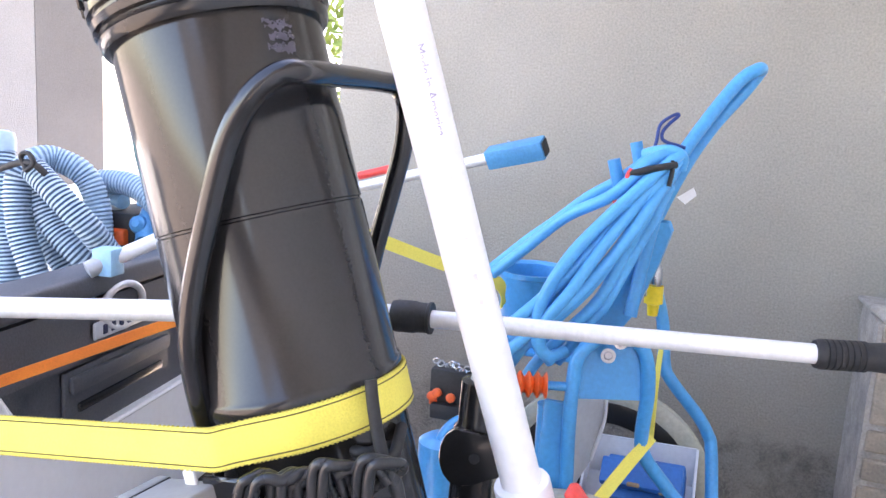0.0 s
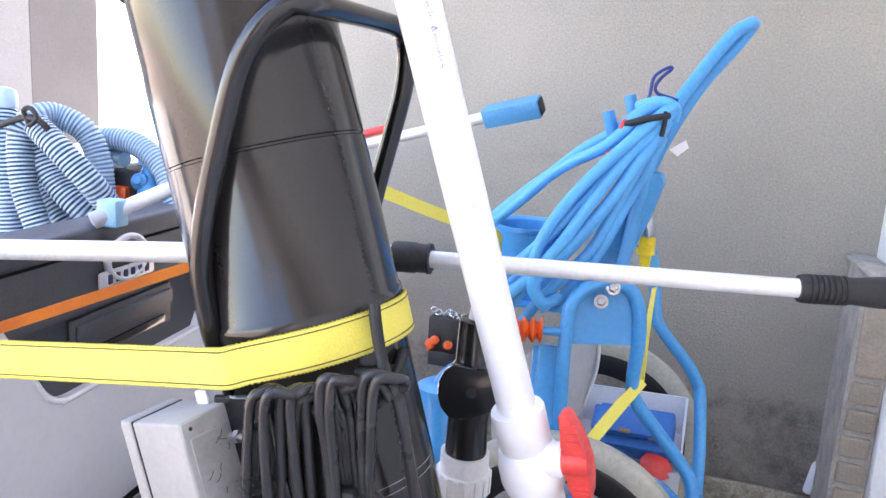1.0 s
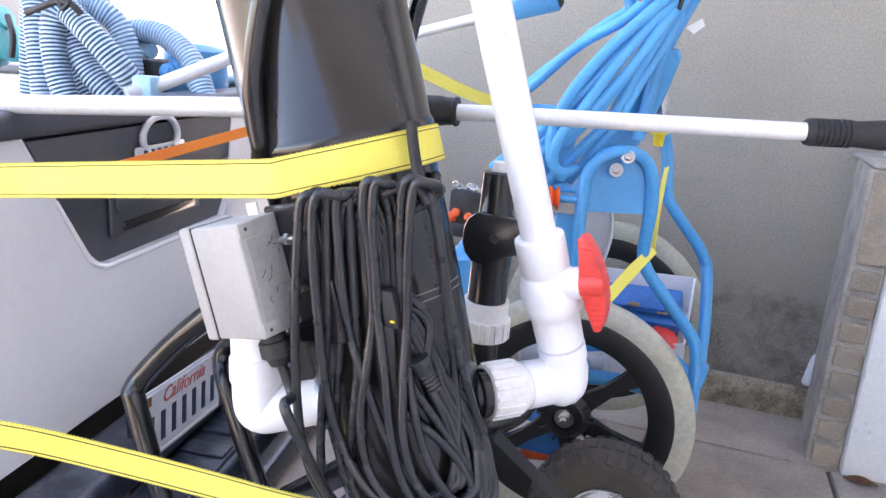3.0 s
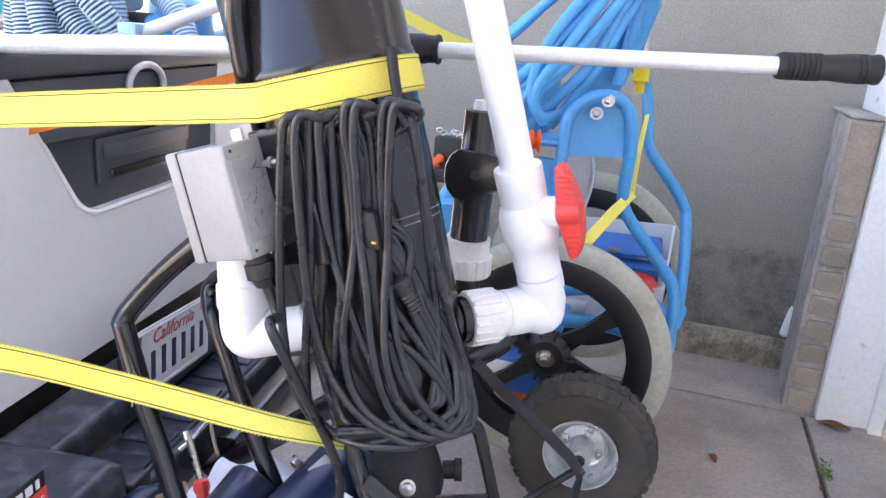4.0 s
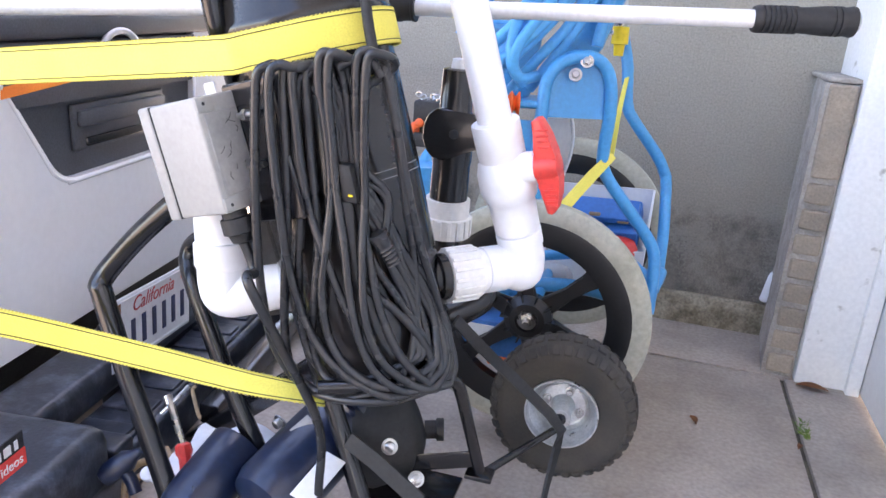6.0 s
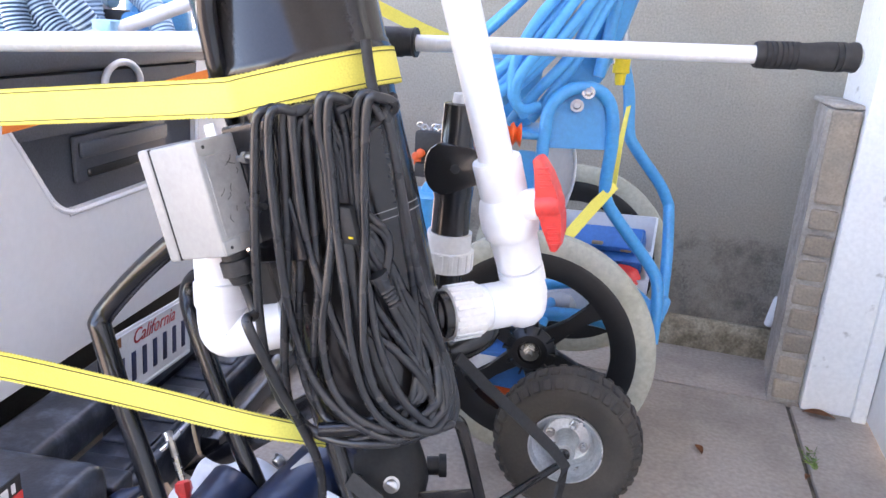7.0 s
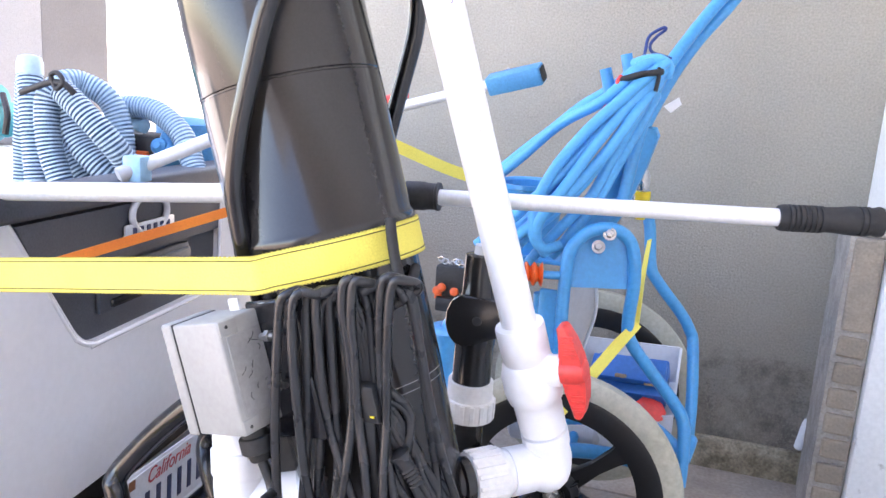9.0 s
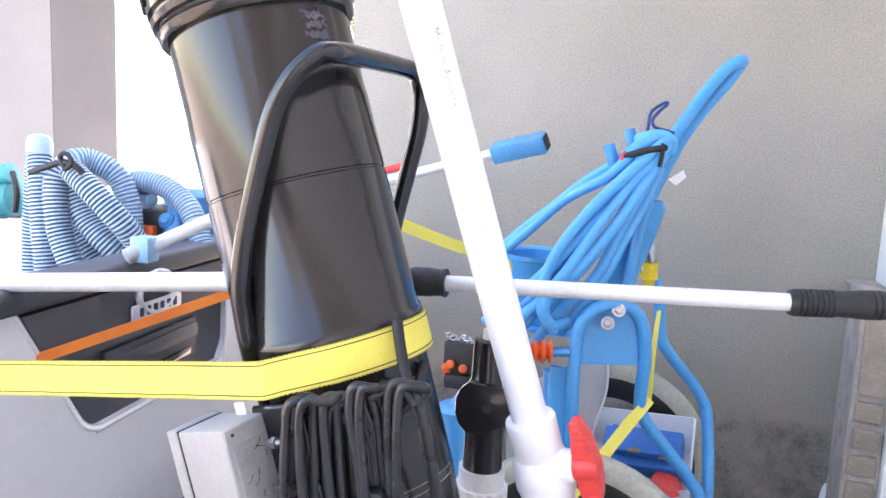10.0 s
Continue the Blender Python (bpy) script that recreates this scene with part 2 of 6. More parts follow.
def thing(name, at, label, category, group="", kind=""):
    ob = new(name)
    ob.matrix_world = Matrix.Translation(at)
    ob.empty_display_size = 0.05
    return tagged(ob, label, category, group, kind)


def solid(name, bm, mats, label, category, group="", kind="", smooth=True):
    return tagged(part(name, bm, mats, None, "", smooth), label, category, group, kind)


def V(p):
    return Vector(p)


def spline(pts, steps=8, closed=False):
    """Catmull-Rom curve through the points."""
    p = [V(q) for q in pts]
    out = []
    n = len(p)
    for i in range(n if closed else n - 1):
        if closed:
            a, b, c, d = p[i - 1], p[i], p[(i + 1) % n], p[(i + 2) % n]
        else:
            b, c = p[i], p[i + 1]
            a = p[i - 1] if i else b * 2 - c
            d = p[i + 2] if i + 2 < n else c * 2 - b
        for k in range(steps):
            t = k / steps
            out.append(0.5 * (2 * b + (c - a) * t + (2 * a - 5 * b + 4 * c - d) * t * t + (3 * b - a - 3 * c + d) * t ** 3))
    if not closed:
        out.append(p[-1])
    return out


def sweep(bm, pts, r, seg=12, closed=False, radius=None, pick=None):
    """A tube along the points; radius(i, length so far) changes it, pick(i) gives the material slot."""
    p = [V(q) for q in pts]
    n = len(p)
    rings, side, run = [], None, 0.0
    for i in range(n):
        a, b = p[i - 1] if (i or closed) else p[i], p[(i + 1) % n] if (i + 1 < n or closed) else p[i]
        tan = (b - a).normalized()
        if side is None:
            side = tan.orthogonal().normalized()
        side = (side - tan * side.dot(tan)).normalized()
        up = tan.cross(side)
        if i:
            run += (p[i] - p[i - 1]).length
        rad = radius(i, run) if radius else r
        rings.append([bm.verts.new(p[i] + (side * math.cos(k * 2 * math.pi / seg) + up * math.sin(k * 2 * math.pi / seg)) * rad) for k in range(seg)])
    shift = 0
    for i in range(n if closed else n - 1):
        r0, r1 = rings[i], rings[(i + 1) % n]
        if closed and i == n - 1:
            shift = min(range(seg), key=lambda s: (r1[s].co - r0[0].co).length)
        for k in range(seg):
            f = bm.faces.new((r0[k], r0[(k + 1) % seg], r1[(k + 1 + shift) % seg], r1[(k + shift) % seg]))
            if pick:
                f.material_index = pick(i)
    if not closed:
        bm.faces.new(rings[0][::-1])
        bm.faces.new(rings[-1])
    return bm


def tube(pts, r, seg=12, steps=8, closed=False):
    return sweep(bmesh.new(), spline(pts, steps, closed) if steps else pts, r, seg, closed)


def frame_of(axis):
    a = V(axis).normalized()
    s = a.orthogonal().normalized()
    return a, s, a.cross(s)


def lathe(bm, at, axis, profile, seg=32, slot=None, ring=False):
    """Turn the profile (height, radius) round the axis; ring: the profile closes on itself, leaving a hole."""
    a, s, u = frame_of(axis)
    at = V(at)
    rings = []
    for h, r in profile:
        rings.append([bm.verts.new(at + a * h + (s * math.cos(k * 2 * math.pi / seg) + u * math.sin(k * 2 * math.pi / seg)) * max(r, 1e-4)) for k in range(seg)])
    m = len(rings)
    for i in range(m if ring else m - 1):
        for k in range(seg):
            f = bm.faces.new((rings[i][k], rings[i][(k + 1) % seg], rings[(i + 1) % m][(k + 1) % seg], rings[(i + 1) % m][k]))
            if slot:
                f.material_index = slot(i)
    if not ring:
        bm.faces.new(rings[0][::-1])
        bm.faces.new(rings[-1])
    return bm


def block(bm, at, ax, ay, az, size, bevel=0.0, seg=2):
    """A box round `at` along three axes, with rounded edges."""
    verts = []
    ax, ay, az = (V(v).normalized() for v in (ax, ay, az))
    for i in (-0.5, 0.5):
        for j in (-0.5, 0.5):
            for k in (-0.5, 0.5):
                verts.append(bm.verts.new(V(at) + ax * (i * size[0]) + ay * (j * size[1]) + az * (k * size[2])))
    faces = [bm.faces.new([verts[q] for q in f]) for f in ((0, 1, 3, 2), (4, 6, 7, 5), (0, 4, 5, 1), (2, 3, 7, 6), (0, 2, 6, 4), (1, 5, 7, 3))]
    bmesh.ops.recalc_face_normals(bm, faces=faces)
    if bevel:
        edges = {e for f in faces for e in f.edges}
        bmesh.ops.bevel(bm, geom=list(edges), offset=bevel, segments=seg, affect="EDGES", profile=0.5)
    return bm


X, Y, Z = (1, 0, 0), (0, 1, 0), (0, 0, 1)


def bx(x0, x1, y0, y1, z0, z1, bevel=0.0, bm=None):
    return block(bm or bmesh.new(), ((x0 + x1) / 2, (y0 + y1) / 2, (z0 + z1) / 2), X, Y, Z, (x1 - x0, y1 - y0, z1 - z0), bevel)


def ribbon(bm, pts, across, width, thick=0.002, widths=None):
    """A flat band along the points; across: the direction of its width, one for all or one for each point."""
    p = [V(q) for q in pts]
    n = len(p)
    rows = []
    for i in range(n):
        tan = (p[min(i + 1, n - 1)] - p[max(i - 1, 0)]).normalized()
        w = V(across[i] if isinstance(across, list) else across)
        w = (w - tan * w.dot(tan)).normalized()
        nrm = tan.cross(w)
        ww = (widths[i] if widths else width) / 2
        rows.append([bm.verts.new(p[i] + w * (sx * ww) + nrm * (sy * thick / 2)) for sx, sy in ((-1, -1), (1, -1), (1, 1), (-1, 1))])
    for i in range(n - 1):
        for k in range(4):
            bm.faces.new((rows[i][k], rows[i][(k + 1) % 4], rows[i + 1][(k + 1) % 4], rows[i + 1][k]))
    bm.faces.new(rows[0][::-1])
    bm.faces.new(rows[-1])
    return bm


def outline(bm, pts, depth):
    """A flat shape through the points, made thick along `depth`."""
    a = [bm.verts.new(V(q)) for q in pts]
    b = [bm.verts.new(V(q) + V(depth)) for q in pts]
    bm.faces.new(a)
    bm.faces.new(b[::-1])
    n = len(a)
    for i in range(n):
        bm.faces.new((a[i], a[(i + 1) % n], b[(i + 1) % n], b[i]))
    return bm


def bolt(bm, at, axis, r=0.008, h=0.006, seg=6):
    lathe(bm, V(at) - V(axis).normalized() * 0.001, axis, [(0, r * 1.5), (0.002, r * 1.5), (0.0021, r * 1.0), (h, r * 1.0), (h + 0.001, r * 0.85)], 12 if seg == 6 else seg)
    return bm


def lettering(name, words, at, along, up, size, mat, parent, bold=0.0, slant=0.0):
    """Raised lettering; along and up are the directions of writing."""
    cu = bpy.data.curves.new(name, "FONT")
    cu.body, cu.size, cu.extrude, cu.offset = words, size, 0.0004, bold
    cu.shear = slant
    cu.align_x, cu.align_y = "CENTER", "CENTER"
    tmp = bpy.data.objects.new(name, cu)
    me = bpy.data.meshes.new_from_object(tmp)
    bpy.data.objects.remove(tmp)
    a = V(along).normalized()
    n = a.cross(V(up)).normalized()
    u = n.cross(a)
    me.transform(Matrix((a, u, n)).transposed().to_4x4())
    me.transform(Matrix.Translation(at))
    me.materials.append(M[mat])
    ob = new(name, me)
    ob.parent = parent
    if parent is not None:
        ob.matrix_parent_inverse = parent.matrix_world.inverted()
    return ob



# ---- the place ----
WALL_Y, DOOR_X = 2.2, 0.69

# ground: concrete slabs with open joints, on one sheet to the horizon
ground = solid("ground", bx(-60, 30, -40, 60, -0.5, -0.03), "concrete", "pale concrete drive reaching to the street", "ground", kind="structure")
slabs = [(-6.0, 0.497, -5.0, 1.900), (-6.0, 0.7, 1.910, 2.2), (0.509, 0.70, -5.0, 1.9)]
for x0, x1, y0, y1 in slabs:
    tagged(part("floor", bx(x0, x1, y0, y1, -0.1, 0.0, 0.004), "concrete", None), "worn pale concrete slab with stained joints", "floor", kind="structure")
solid("joint_fill", bx(-6.0, 0.70, -5.0, 2.2, -0.09, -0.012), "joint_dirt", "dirt packed into the joints between slabs", "floor", kind="structure")

# stucco wall of the house, with its stem-wall kerb
wall_back = solid("wall_back", bx(-1.07, 0.95, WALL_Y, WALL_Y + 0.25, 0.1, 3.2, 0.006), "stucco", "grey-beige stucco wall with dark damp stains low down", "wall", kind="structure")
solid("baseboard", bx(-1.06, 0.93, WALL_Y - 0.012, WALL_Y + 0.2, -0.02, 0.1, 0.006), "curb", "stained yellowish concrete kerb under the stucco wall", "kerb", kind="structure")
solid("wall_garage", bx(0.71, 0.95, -5.0, WALL_Y, 2.1, 3.2, 0.0), "stucco", "stucco wall above the garage door", "wall", kind="structure")

# garage door, its jamb and the brick return beside it
garage_door = thing("door_1", (DOOR_X, 0, 0), "white panelled garage door, closed", "garage door", kind="structure")
for i in range(4):
    z0 = 0.005 + i * 0.52
    part("panel", bx(DOOR_X, DOOR_X + 0.045, -3.0, 1.884, z0, z0 + 0.515, 0.006), "door_white", garage_door)
jamb = thing("trim", (0.6, 1.9, 0), "white painted timber jamb of the garage door, chipped at the foot", "door frame", kind="structure")
part("jamb_board", bx(0.532, 0.71, 1.886, 2.2, 0.0, 2.2, 0.004), "frame_white", jamb)
part("stop_bead", bx(0.655, 0.688, 1.862, 1.885, 0.0, 2.1, 0.003), "frame_white", jamb)
part("header", bx(0.53, 0.71, -3.0, 1.885, 2.1, 2.2, 0.004), "frame_white", jamb)

brick_wall = thing("wall_brick", (0.49, 2.05, 0), "low brick veneer pier of tan bricks and rough grey mortar", "brick pier", kind="structure")
bm = bx(0.449, 0.53, 1.915, 2.198, 0.0, 0.796)
bmesh.ops.subdivide_edges(bm, edges=bm.edges[:], cuts=22, use_grid_fill=True)
for v in bm.verts:
    v.co.x += 0.024 * (v.co.y - 1.915) / 0.283 * max(0.0, 1 - (v.co.x - 0.449) / 0.05)
    if v.co.x < 0.475 or v.co.y < 1.93:
        k_ = noise.noise(v.co * 38) * 0.0045 + noise.noise(v.co * 110) * 0.002
        v.co += V((-k_ if v.co.x < 0.475 else 0, -k_ if v.co.y < 1.93 else 0, 0))
part("mortar", bm, "mortar", brick_wall)
rng = random.Random(4)
courses = [(0.012 + k * 0.0685, 0.053) for k in range(8)] + [(0.012 + 8 * 0.0685, 0.235)]
brick_sizes = {}
for z0, h in courses:
    if h not in brick_sizes:
        brick_sizes[h] = finish(block(bmesh.new(), (0, 0, 0), X, Y, Z, (0.066, 0.03, h), 0.006, 2), "brick", "brick", False)
    ob = new("brick", brick_sizes[h])
    ob.parent = brick_wall
    ob.matrix_parent_inverse = brick_wall.matrix_world.inverted()
    ob.matrix_world = pose(0.493 + rng.uniform(-0.003, 0.003), 1.920 + rng.uniform(-0.003, 0.002), z0 + h / 2, rng.uniform(-2, 2), rng.uniform(-2.2, 2.2), rng.uniform(-2.5, 2.5))
cap = bx(0.458, 0.532, 1.918, 2.198, 0.797, 0.811, 0.006)
part("cap", cap, "mortar", brick_wall)

# neighbouring building and street seen past the wall's end
far_house = thing("house", (-4.6, 3.3, 0), "grey stucco corner of the neighbouring house", "house")
h0, h1 = V((-4.262, 4.036, 1.412)), V((-4.051, 4.411, 1.336))
# slab added above the view to keep the sun off this corner
part("unseen_eave", outline(bmesh.new(), [h0 + V((-4, -4, 0)), h0 + V((-1, -3.5, 0)), h1 + V((2.0, -1.0, 0)), h1 + V((1.2, 3, 0)), h1 + V((-4, 3, 0))], (0, 0, 0.2)), "stucco_far", far_house).location.z = 1.7
h0.z = h1.z = -0.03
hd = (h1 - h0).normalized()
hn = V((hd.y, -hd.x, 0))
hw = V((-0.55, -0.83, 0))
# the pier's shaded side comes from its darker material
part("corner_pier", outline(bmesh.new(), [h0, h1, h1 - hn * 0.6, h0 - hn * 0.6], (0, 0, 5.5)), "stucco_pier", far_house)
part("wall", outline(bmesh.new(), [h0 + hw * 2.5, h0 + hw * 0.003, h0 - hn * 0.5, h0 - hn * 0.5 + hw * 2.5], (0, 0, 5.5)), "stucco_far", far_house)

# added out of view: a closing wall behind and an overhang, both to block sky light
solid("unseen_wall_behind", bx(-1.6, 0.95, -4.8, -4.6, -0.03, 3.2), "stucco_far", "added unseen wall behind the drive, blocking low sky light", "wall", kind="structure")
# overhang invented to hold light off the right of the wall
solid("eaves", bx(-0.15, 0.95, -4.6, 2.45, 2.5, 2.65), "door_white", "added unseen overhang above the garage door, darkening the right side", "eaves", kind="structure")



# ---- the vacuum cart ----
AX = V((-0.292, 0.004, 0.956)).normalized()      # its lean
TANK = V((-0.462, 0.792, 1.056))                   # on the axis, at the moulded seam
vac = thing("vacuum_cart", (-0.25, 0.9, 0.1), "black upright pool vacuum on a wheeled frame, strapped to the truck", "pool vacuum")

tank = part("tank", lathe(bmesh.new(), TANK, AX, [
    (-0.70, 0.09), (-0.68, 0.108), (-0.42, 0.1135), (-0.4, 0.1145), (-0.235, 0.115), (-0.212, 0.116), (-0.208, 0.1195), (-0.204, 0.1215), (-0.194, 0.1225), (-0.187, 0.1215),
    (-0.184, 0.1192), (-0.0025, 0.1185), (-0.0012, 0.1168), (0.0012, 0.1168), (0.0025, 0.1185), (0.095, 0.1185), (0.112, 0.1172), (0.3, 0.117)], 96),
    "black_plastic", vac, "glossy black cylindrical plastic tank")
lid = part("lid", lathe(bmesh.new(), TANK + AX * 0.206, AX, [
    (0.0, 0.1175), (0.0, 0.124), (0.004, 0.1265), (0.012, 0.1275), (0.015, 0.1255), (0.019, 0.1255), (0.021, 0.131), (0.029, 0.1325), (0.032, 0.1285),
    (0.036, 0.1285), (0.038, 0.1335), (0.085, 0.135), (0.1, 0.128), (0.14, 0.116), (0.16, 0.03)], 96), "black_plastic", vac, "ribbed black screw lid")
a0, s0, u0 = frame_of(AX)
for k in range(28):
    ang = k * 2 * math.pi / 28
    d = s0 * math.cos(ang) + u0 * math.sin(ang)
    part("rib", block(bmesh.new(), TANK + AX * 0.272 + d * 0.1345, d, AX.cross(d), AX, (0.008, 0.008, 0.034), 0.002, 1), "black_plastic", lid)

# scuffed decal near the lid, and moulded double line lower down
def on_tank(bm, s, a_from, a_to, r, h, n=8, wob=0.0, seed=0):
    """A thin curved patch on the tank, between two angles round the axis."""
    rg = random.Random(seed)
    lo, hi = [], []
    for i in range(n + 1):
        ang = a_from + (a_to - a_from) * i / n
        d = s0 * math.cos(ang) + u0 * math.sin(ang)
        lo.append(TANK + AX * (s - h / 2 + rg.uniform(-wob, wob)) + d * r)
        hi.append(TANK + AX * (s + h / 2 + rg.uniform(-wob, wob)) + d * r)
    lv, hv = [bm.verts.new(p) for p in lo], [bm.verts.new(p) for p in hi]
    for i in range(n):
        bm.faces.new((lv[i], lv[i + 1], hv[i + 1], hv[i]))
    return bm


def tank_angle(p):
    d = V(p) - TANK
    d -= AX * d.dot(AX)
    return math.atan2(d.dot(u0), d.dot(s0))


A_FRONT = tank_angle((-0.412, 0.740, 1.256))
S_DECAL = 0.177
scuffs = bmesh.new()
rng = random.Random(21)
for k in range(16):
    on_tank(scuffs, S_DECAL + rng.uniform(-0.018, 0.018), A_FRONT - rng.uniform(0.05, 0.17), A_FRONT + rng.uniform(0.03, 0.15), 0.1178 + k * 0.00004, rng.uniform(0.0012, 0.004), n=9, wob=0.0032, seed=k)
tagged(part("decal", scuffs, "scuff", tank, "scuffed violet remains of a label"), kind="stuff")

A_MARK = tank_angle((-0.240, 0.750, 0.698))
for h_ in (-0.408, -0.398):
    part("mould_line", on_tank(bmesh.new(), h_, A_MARK - 0.42, A_MARK + 0.45, 0.1150, 0.0012, n=14), "box_side", tank)

# tubular frame
R_TUBE = 0.0125
yoke = [(-0.444, 0.725, 0.731), (-0.449, 0.694, 0.811), (-0.459, 0.684, 0.850), (-0.464, 0.672, 0.903), (-0.463, 0.663, 0.945), (-0.455, 0.660, 1.003), (-0.438, 0.660, 1.080), (-0.418, 0.658, 1.147), (-0.395, 0.659, 1.188), (-0.372, 0.668, 1.211), (-0.356, 0.687, 1.216), (-0.355, 0.762, 1.219), (-0.356, 0.868, 1.222), (-0.352, 0.917, 1.219), (-0.349, 0.941, 1.196), (-0.352, 0.947, 1.146), (-0.369, 0.952, 1.078), (-0.388, 0.953, 0.999), (-0.405, 0.959, 0.909), (-0.405, 0.971, 0.791)]
part("frame_loop", tube(yoke, R_TUBE, 14, 6), "black_paint", vac, "bent black tubular steel loop")
post_a = [(-0.478, 0.752, 0.680), (-0.557, 0.747, 0.629), (-0.631, 0.739, 0.563), (-0.685, 0.727, 0.500), (-0.697, 0.716, 0.475), (-0.693, 0.713, 0.467), (-0.678, 0.709, 0.425), (-0.647, 0.701, 0.345), (-0.606, 0.694, 0.241), (-0.551, 0.679, 0.117)]
part("side_post", tube(post_a, 0.0165, 14, 6), "black_paint", vac, "cranked black tubular post")
post_b = [(-0.470, 0.814, 0.588), (-0.545, 0.825, 0.552), (-0.617, 0.849, 0.518), (-0.633, 0.846, 0.488), (-0.614, 0.829, 0.455), (-0.571, 0.813, 0.374), (-0.522, 0.803, 0.271), (-0.472, 0.796, 0.176), (-0.410, 0.790, 0.041)]
part("side_post", tube(post_b, 0.0155, 14, 6), "black_paint", vac, "cranked black tubular post")
hoop = [(-0.298, 0.639, 0.429), (-0.244, 0.661, 0.433), (-0.193, 0.692, 0.435), (-0.158, 0.728, 0.431), (-0.145, 0.749, 0.418), (-0.140, 0.773, 0.389), (-0.135, 0.838, 0.288), (-0.119, 0.860, 0.208)]
part("foot_hoop", tube(hoop, 0.0095, 12, 6), "black_paint", vac)
part("upright", tube([(-0.380, 0.811, 0.374), (-0.329, 0.790, 0.268), (-0.266, 0.763, 0.137)], 0.015, 12, 4), "black_paint", vac)
part("strut", ribbon(bmesh.new(), [(-0.310, 0.773, 0.268), (-0.263, 0.768, 0.246), (-0.183, 0.754, 0.204)], (-0.119, 0.338, 1.222), 0.026, 0.004), "black_matt", vac)
part("cross_plate", block(bmesh.new(), (-0.194, 0.878, 0.194), V((-0.120, 0.883, 0.213)) - V((-0.243, 0.880, 0.174)), AX, V((-0.194, 0.878, 0.194)) - V((0.07, -0.14, 0.9)), (0.14, 0.03, 0.03), 0.003), "black_paint", vac)
part("foot_plate", block(bmesh.new(), (-0.122, 0.884, 0.185), X, Y, Z, (0.045, 0.035, 0.008), 0.002), "black_paint", vac)
part("base_plate", block(bmesh.new(), (-0.242, 0.885, 0.123), X, Y, Z, (0.16, 0.12, 0.008), 0.002), "black_paint", vac)
axle_a, axle_b = V((-0.120, 0.894, 0.179)), V((-0.017, 1.036, 0.211))
part("axle", tube([axle_a, axle_b, axle_b + (axle_b - axle_a) * 0.05], 0.007, 12, 0), "black_paint", vac)

# pneumatic wheel on its zinc rim
HUB = V((-0.018, 1.083, 0.232))
WN = V((0.036, -0.998, 0.04)).normalized()          # outward side of the wheel
wheel = part("wheel", lathe(bmesh.new(), HUB, WN, [(-0.034, 0.066), (-0.038, 0.08), (-0.045, 0.1), (-0.045, 0.114), (-0.038, 0.124), (-0.024, 0.1295), (0.0, 0.131), (0.024, 0.1295), (0.038, 0.124), (0.045, 0.114), (0.045, 0.1), (0.038, 0.08), (0.034, 0.066), (0.026, 0.062), (-0.026, 0.062)], 64, None, True),
             "rubber", vac, "muddy knobbly black pneumatic tyre")
wa, wsd, wup = frame_of(WN)
for k in range(36):
    ang = k * 2 * math.pi / 36
    d = wsd * math.cos(ang) + wup * math.sin(ang)
    tn = WN.cross(d)
    tb = bmesh.new()
    block(tb, HUB + d * 0.1305, d, tn, WN, (0.006, 0.016, 0.03), 0.0015, 1)
    for sgn in (-1, 1):
        d2 = wsd * math.cos(ang + 0.1) + wup * math.sin(ang + 0.1)
        ax = (d2 + WN * sgn * 0.75).normalized()
        block(tb, HUB + d2 * 0.122 + WN * sgn * 0.0385, ax, WN.cross(d2), ax.cross(WN.cross(d2)), (0.006, 0.0145, 0.022), 0.0015, 1)
    part("tread_block", tb, "rubber", wheel)
rim = part("rim", lathe(bmesh.new(), HUB, WN, [(-0.036, 0.056), (-0.036, 0.066), (-0.03, 0.066), (-0.02, 0.05), (0.018, 0.05), (0.03, 0.059), (0.036, 0.066), (0.041, 0.066), (0.041, 0.0635), (0.034, 0.061), (0.02, 0.055), (0.002, 0.051), (-0.004, 0.044), (0.0, 0.04), (0.002, 0.022), (0.012, 0.0185), (0.045, 0.0175), (0.046, 0.012), (0.046, 0.0)], 48), "zinc", wheel, "pressed zinc-plated steel rim")
for k in range(4):
    ang = k * math.pi / 2 + 0.5
    d = wsd * math.cos(ang) + wup * math.sin(ang)
    part("rim_bolt", bolt(bmesh.new(), HUB + d * 0.032 + WN * 0.003, WN, 0.0058, 0.012), "steel", rim)
part("hub_barrel", lathe(bmesh.new(), HUB + WN * 0.040, WN, [(0, 0.0185), (0.018, 0.0185), (0.020, 0.017), (0.0202, 0.0115), (0.016, 0.011)], 28), "zinc", rim)
part("axle_end", lathe(bmesh.new(), HUB + WN * 0.05, WN, [(0, 0.0105), (0.012, 0.0105), (0.014, 0.007)], 20), "black_paint", wheel)

# rubber tie from the hub up to the frame and down
tie = solid("rubber_tie", ribbon(bmesh.new(), [(-0.178, 0.862, 0.458), (-0.140, 0.897, 0.403), (-0.083, 0.943, 0.331), (-0.029, 0.969, 0.272), (-0.007, 0.978, 0.240), (-0.010, 0.963, 0.214), (-0.015, 0.929, 0.167), (-0.017, 0.881, 0.123)],
      [(-0.079, 0.472, 1.305)] * 8, 0.018, 0.005), "black_matt", "flat black rubber tie hooked over the wheel hub", "tie-down strap")

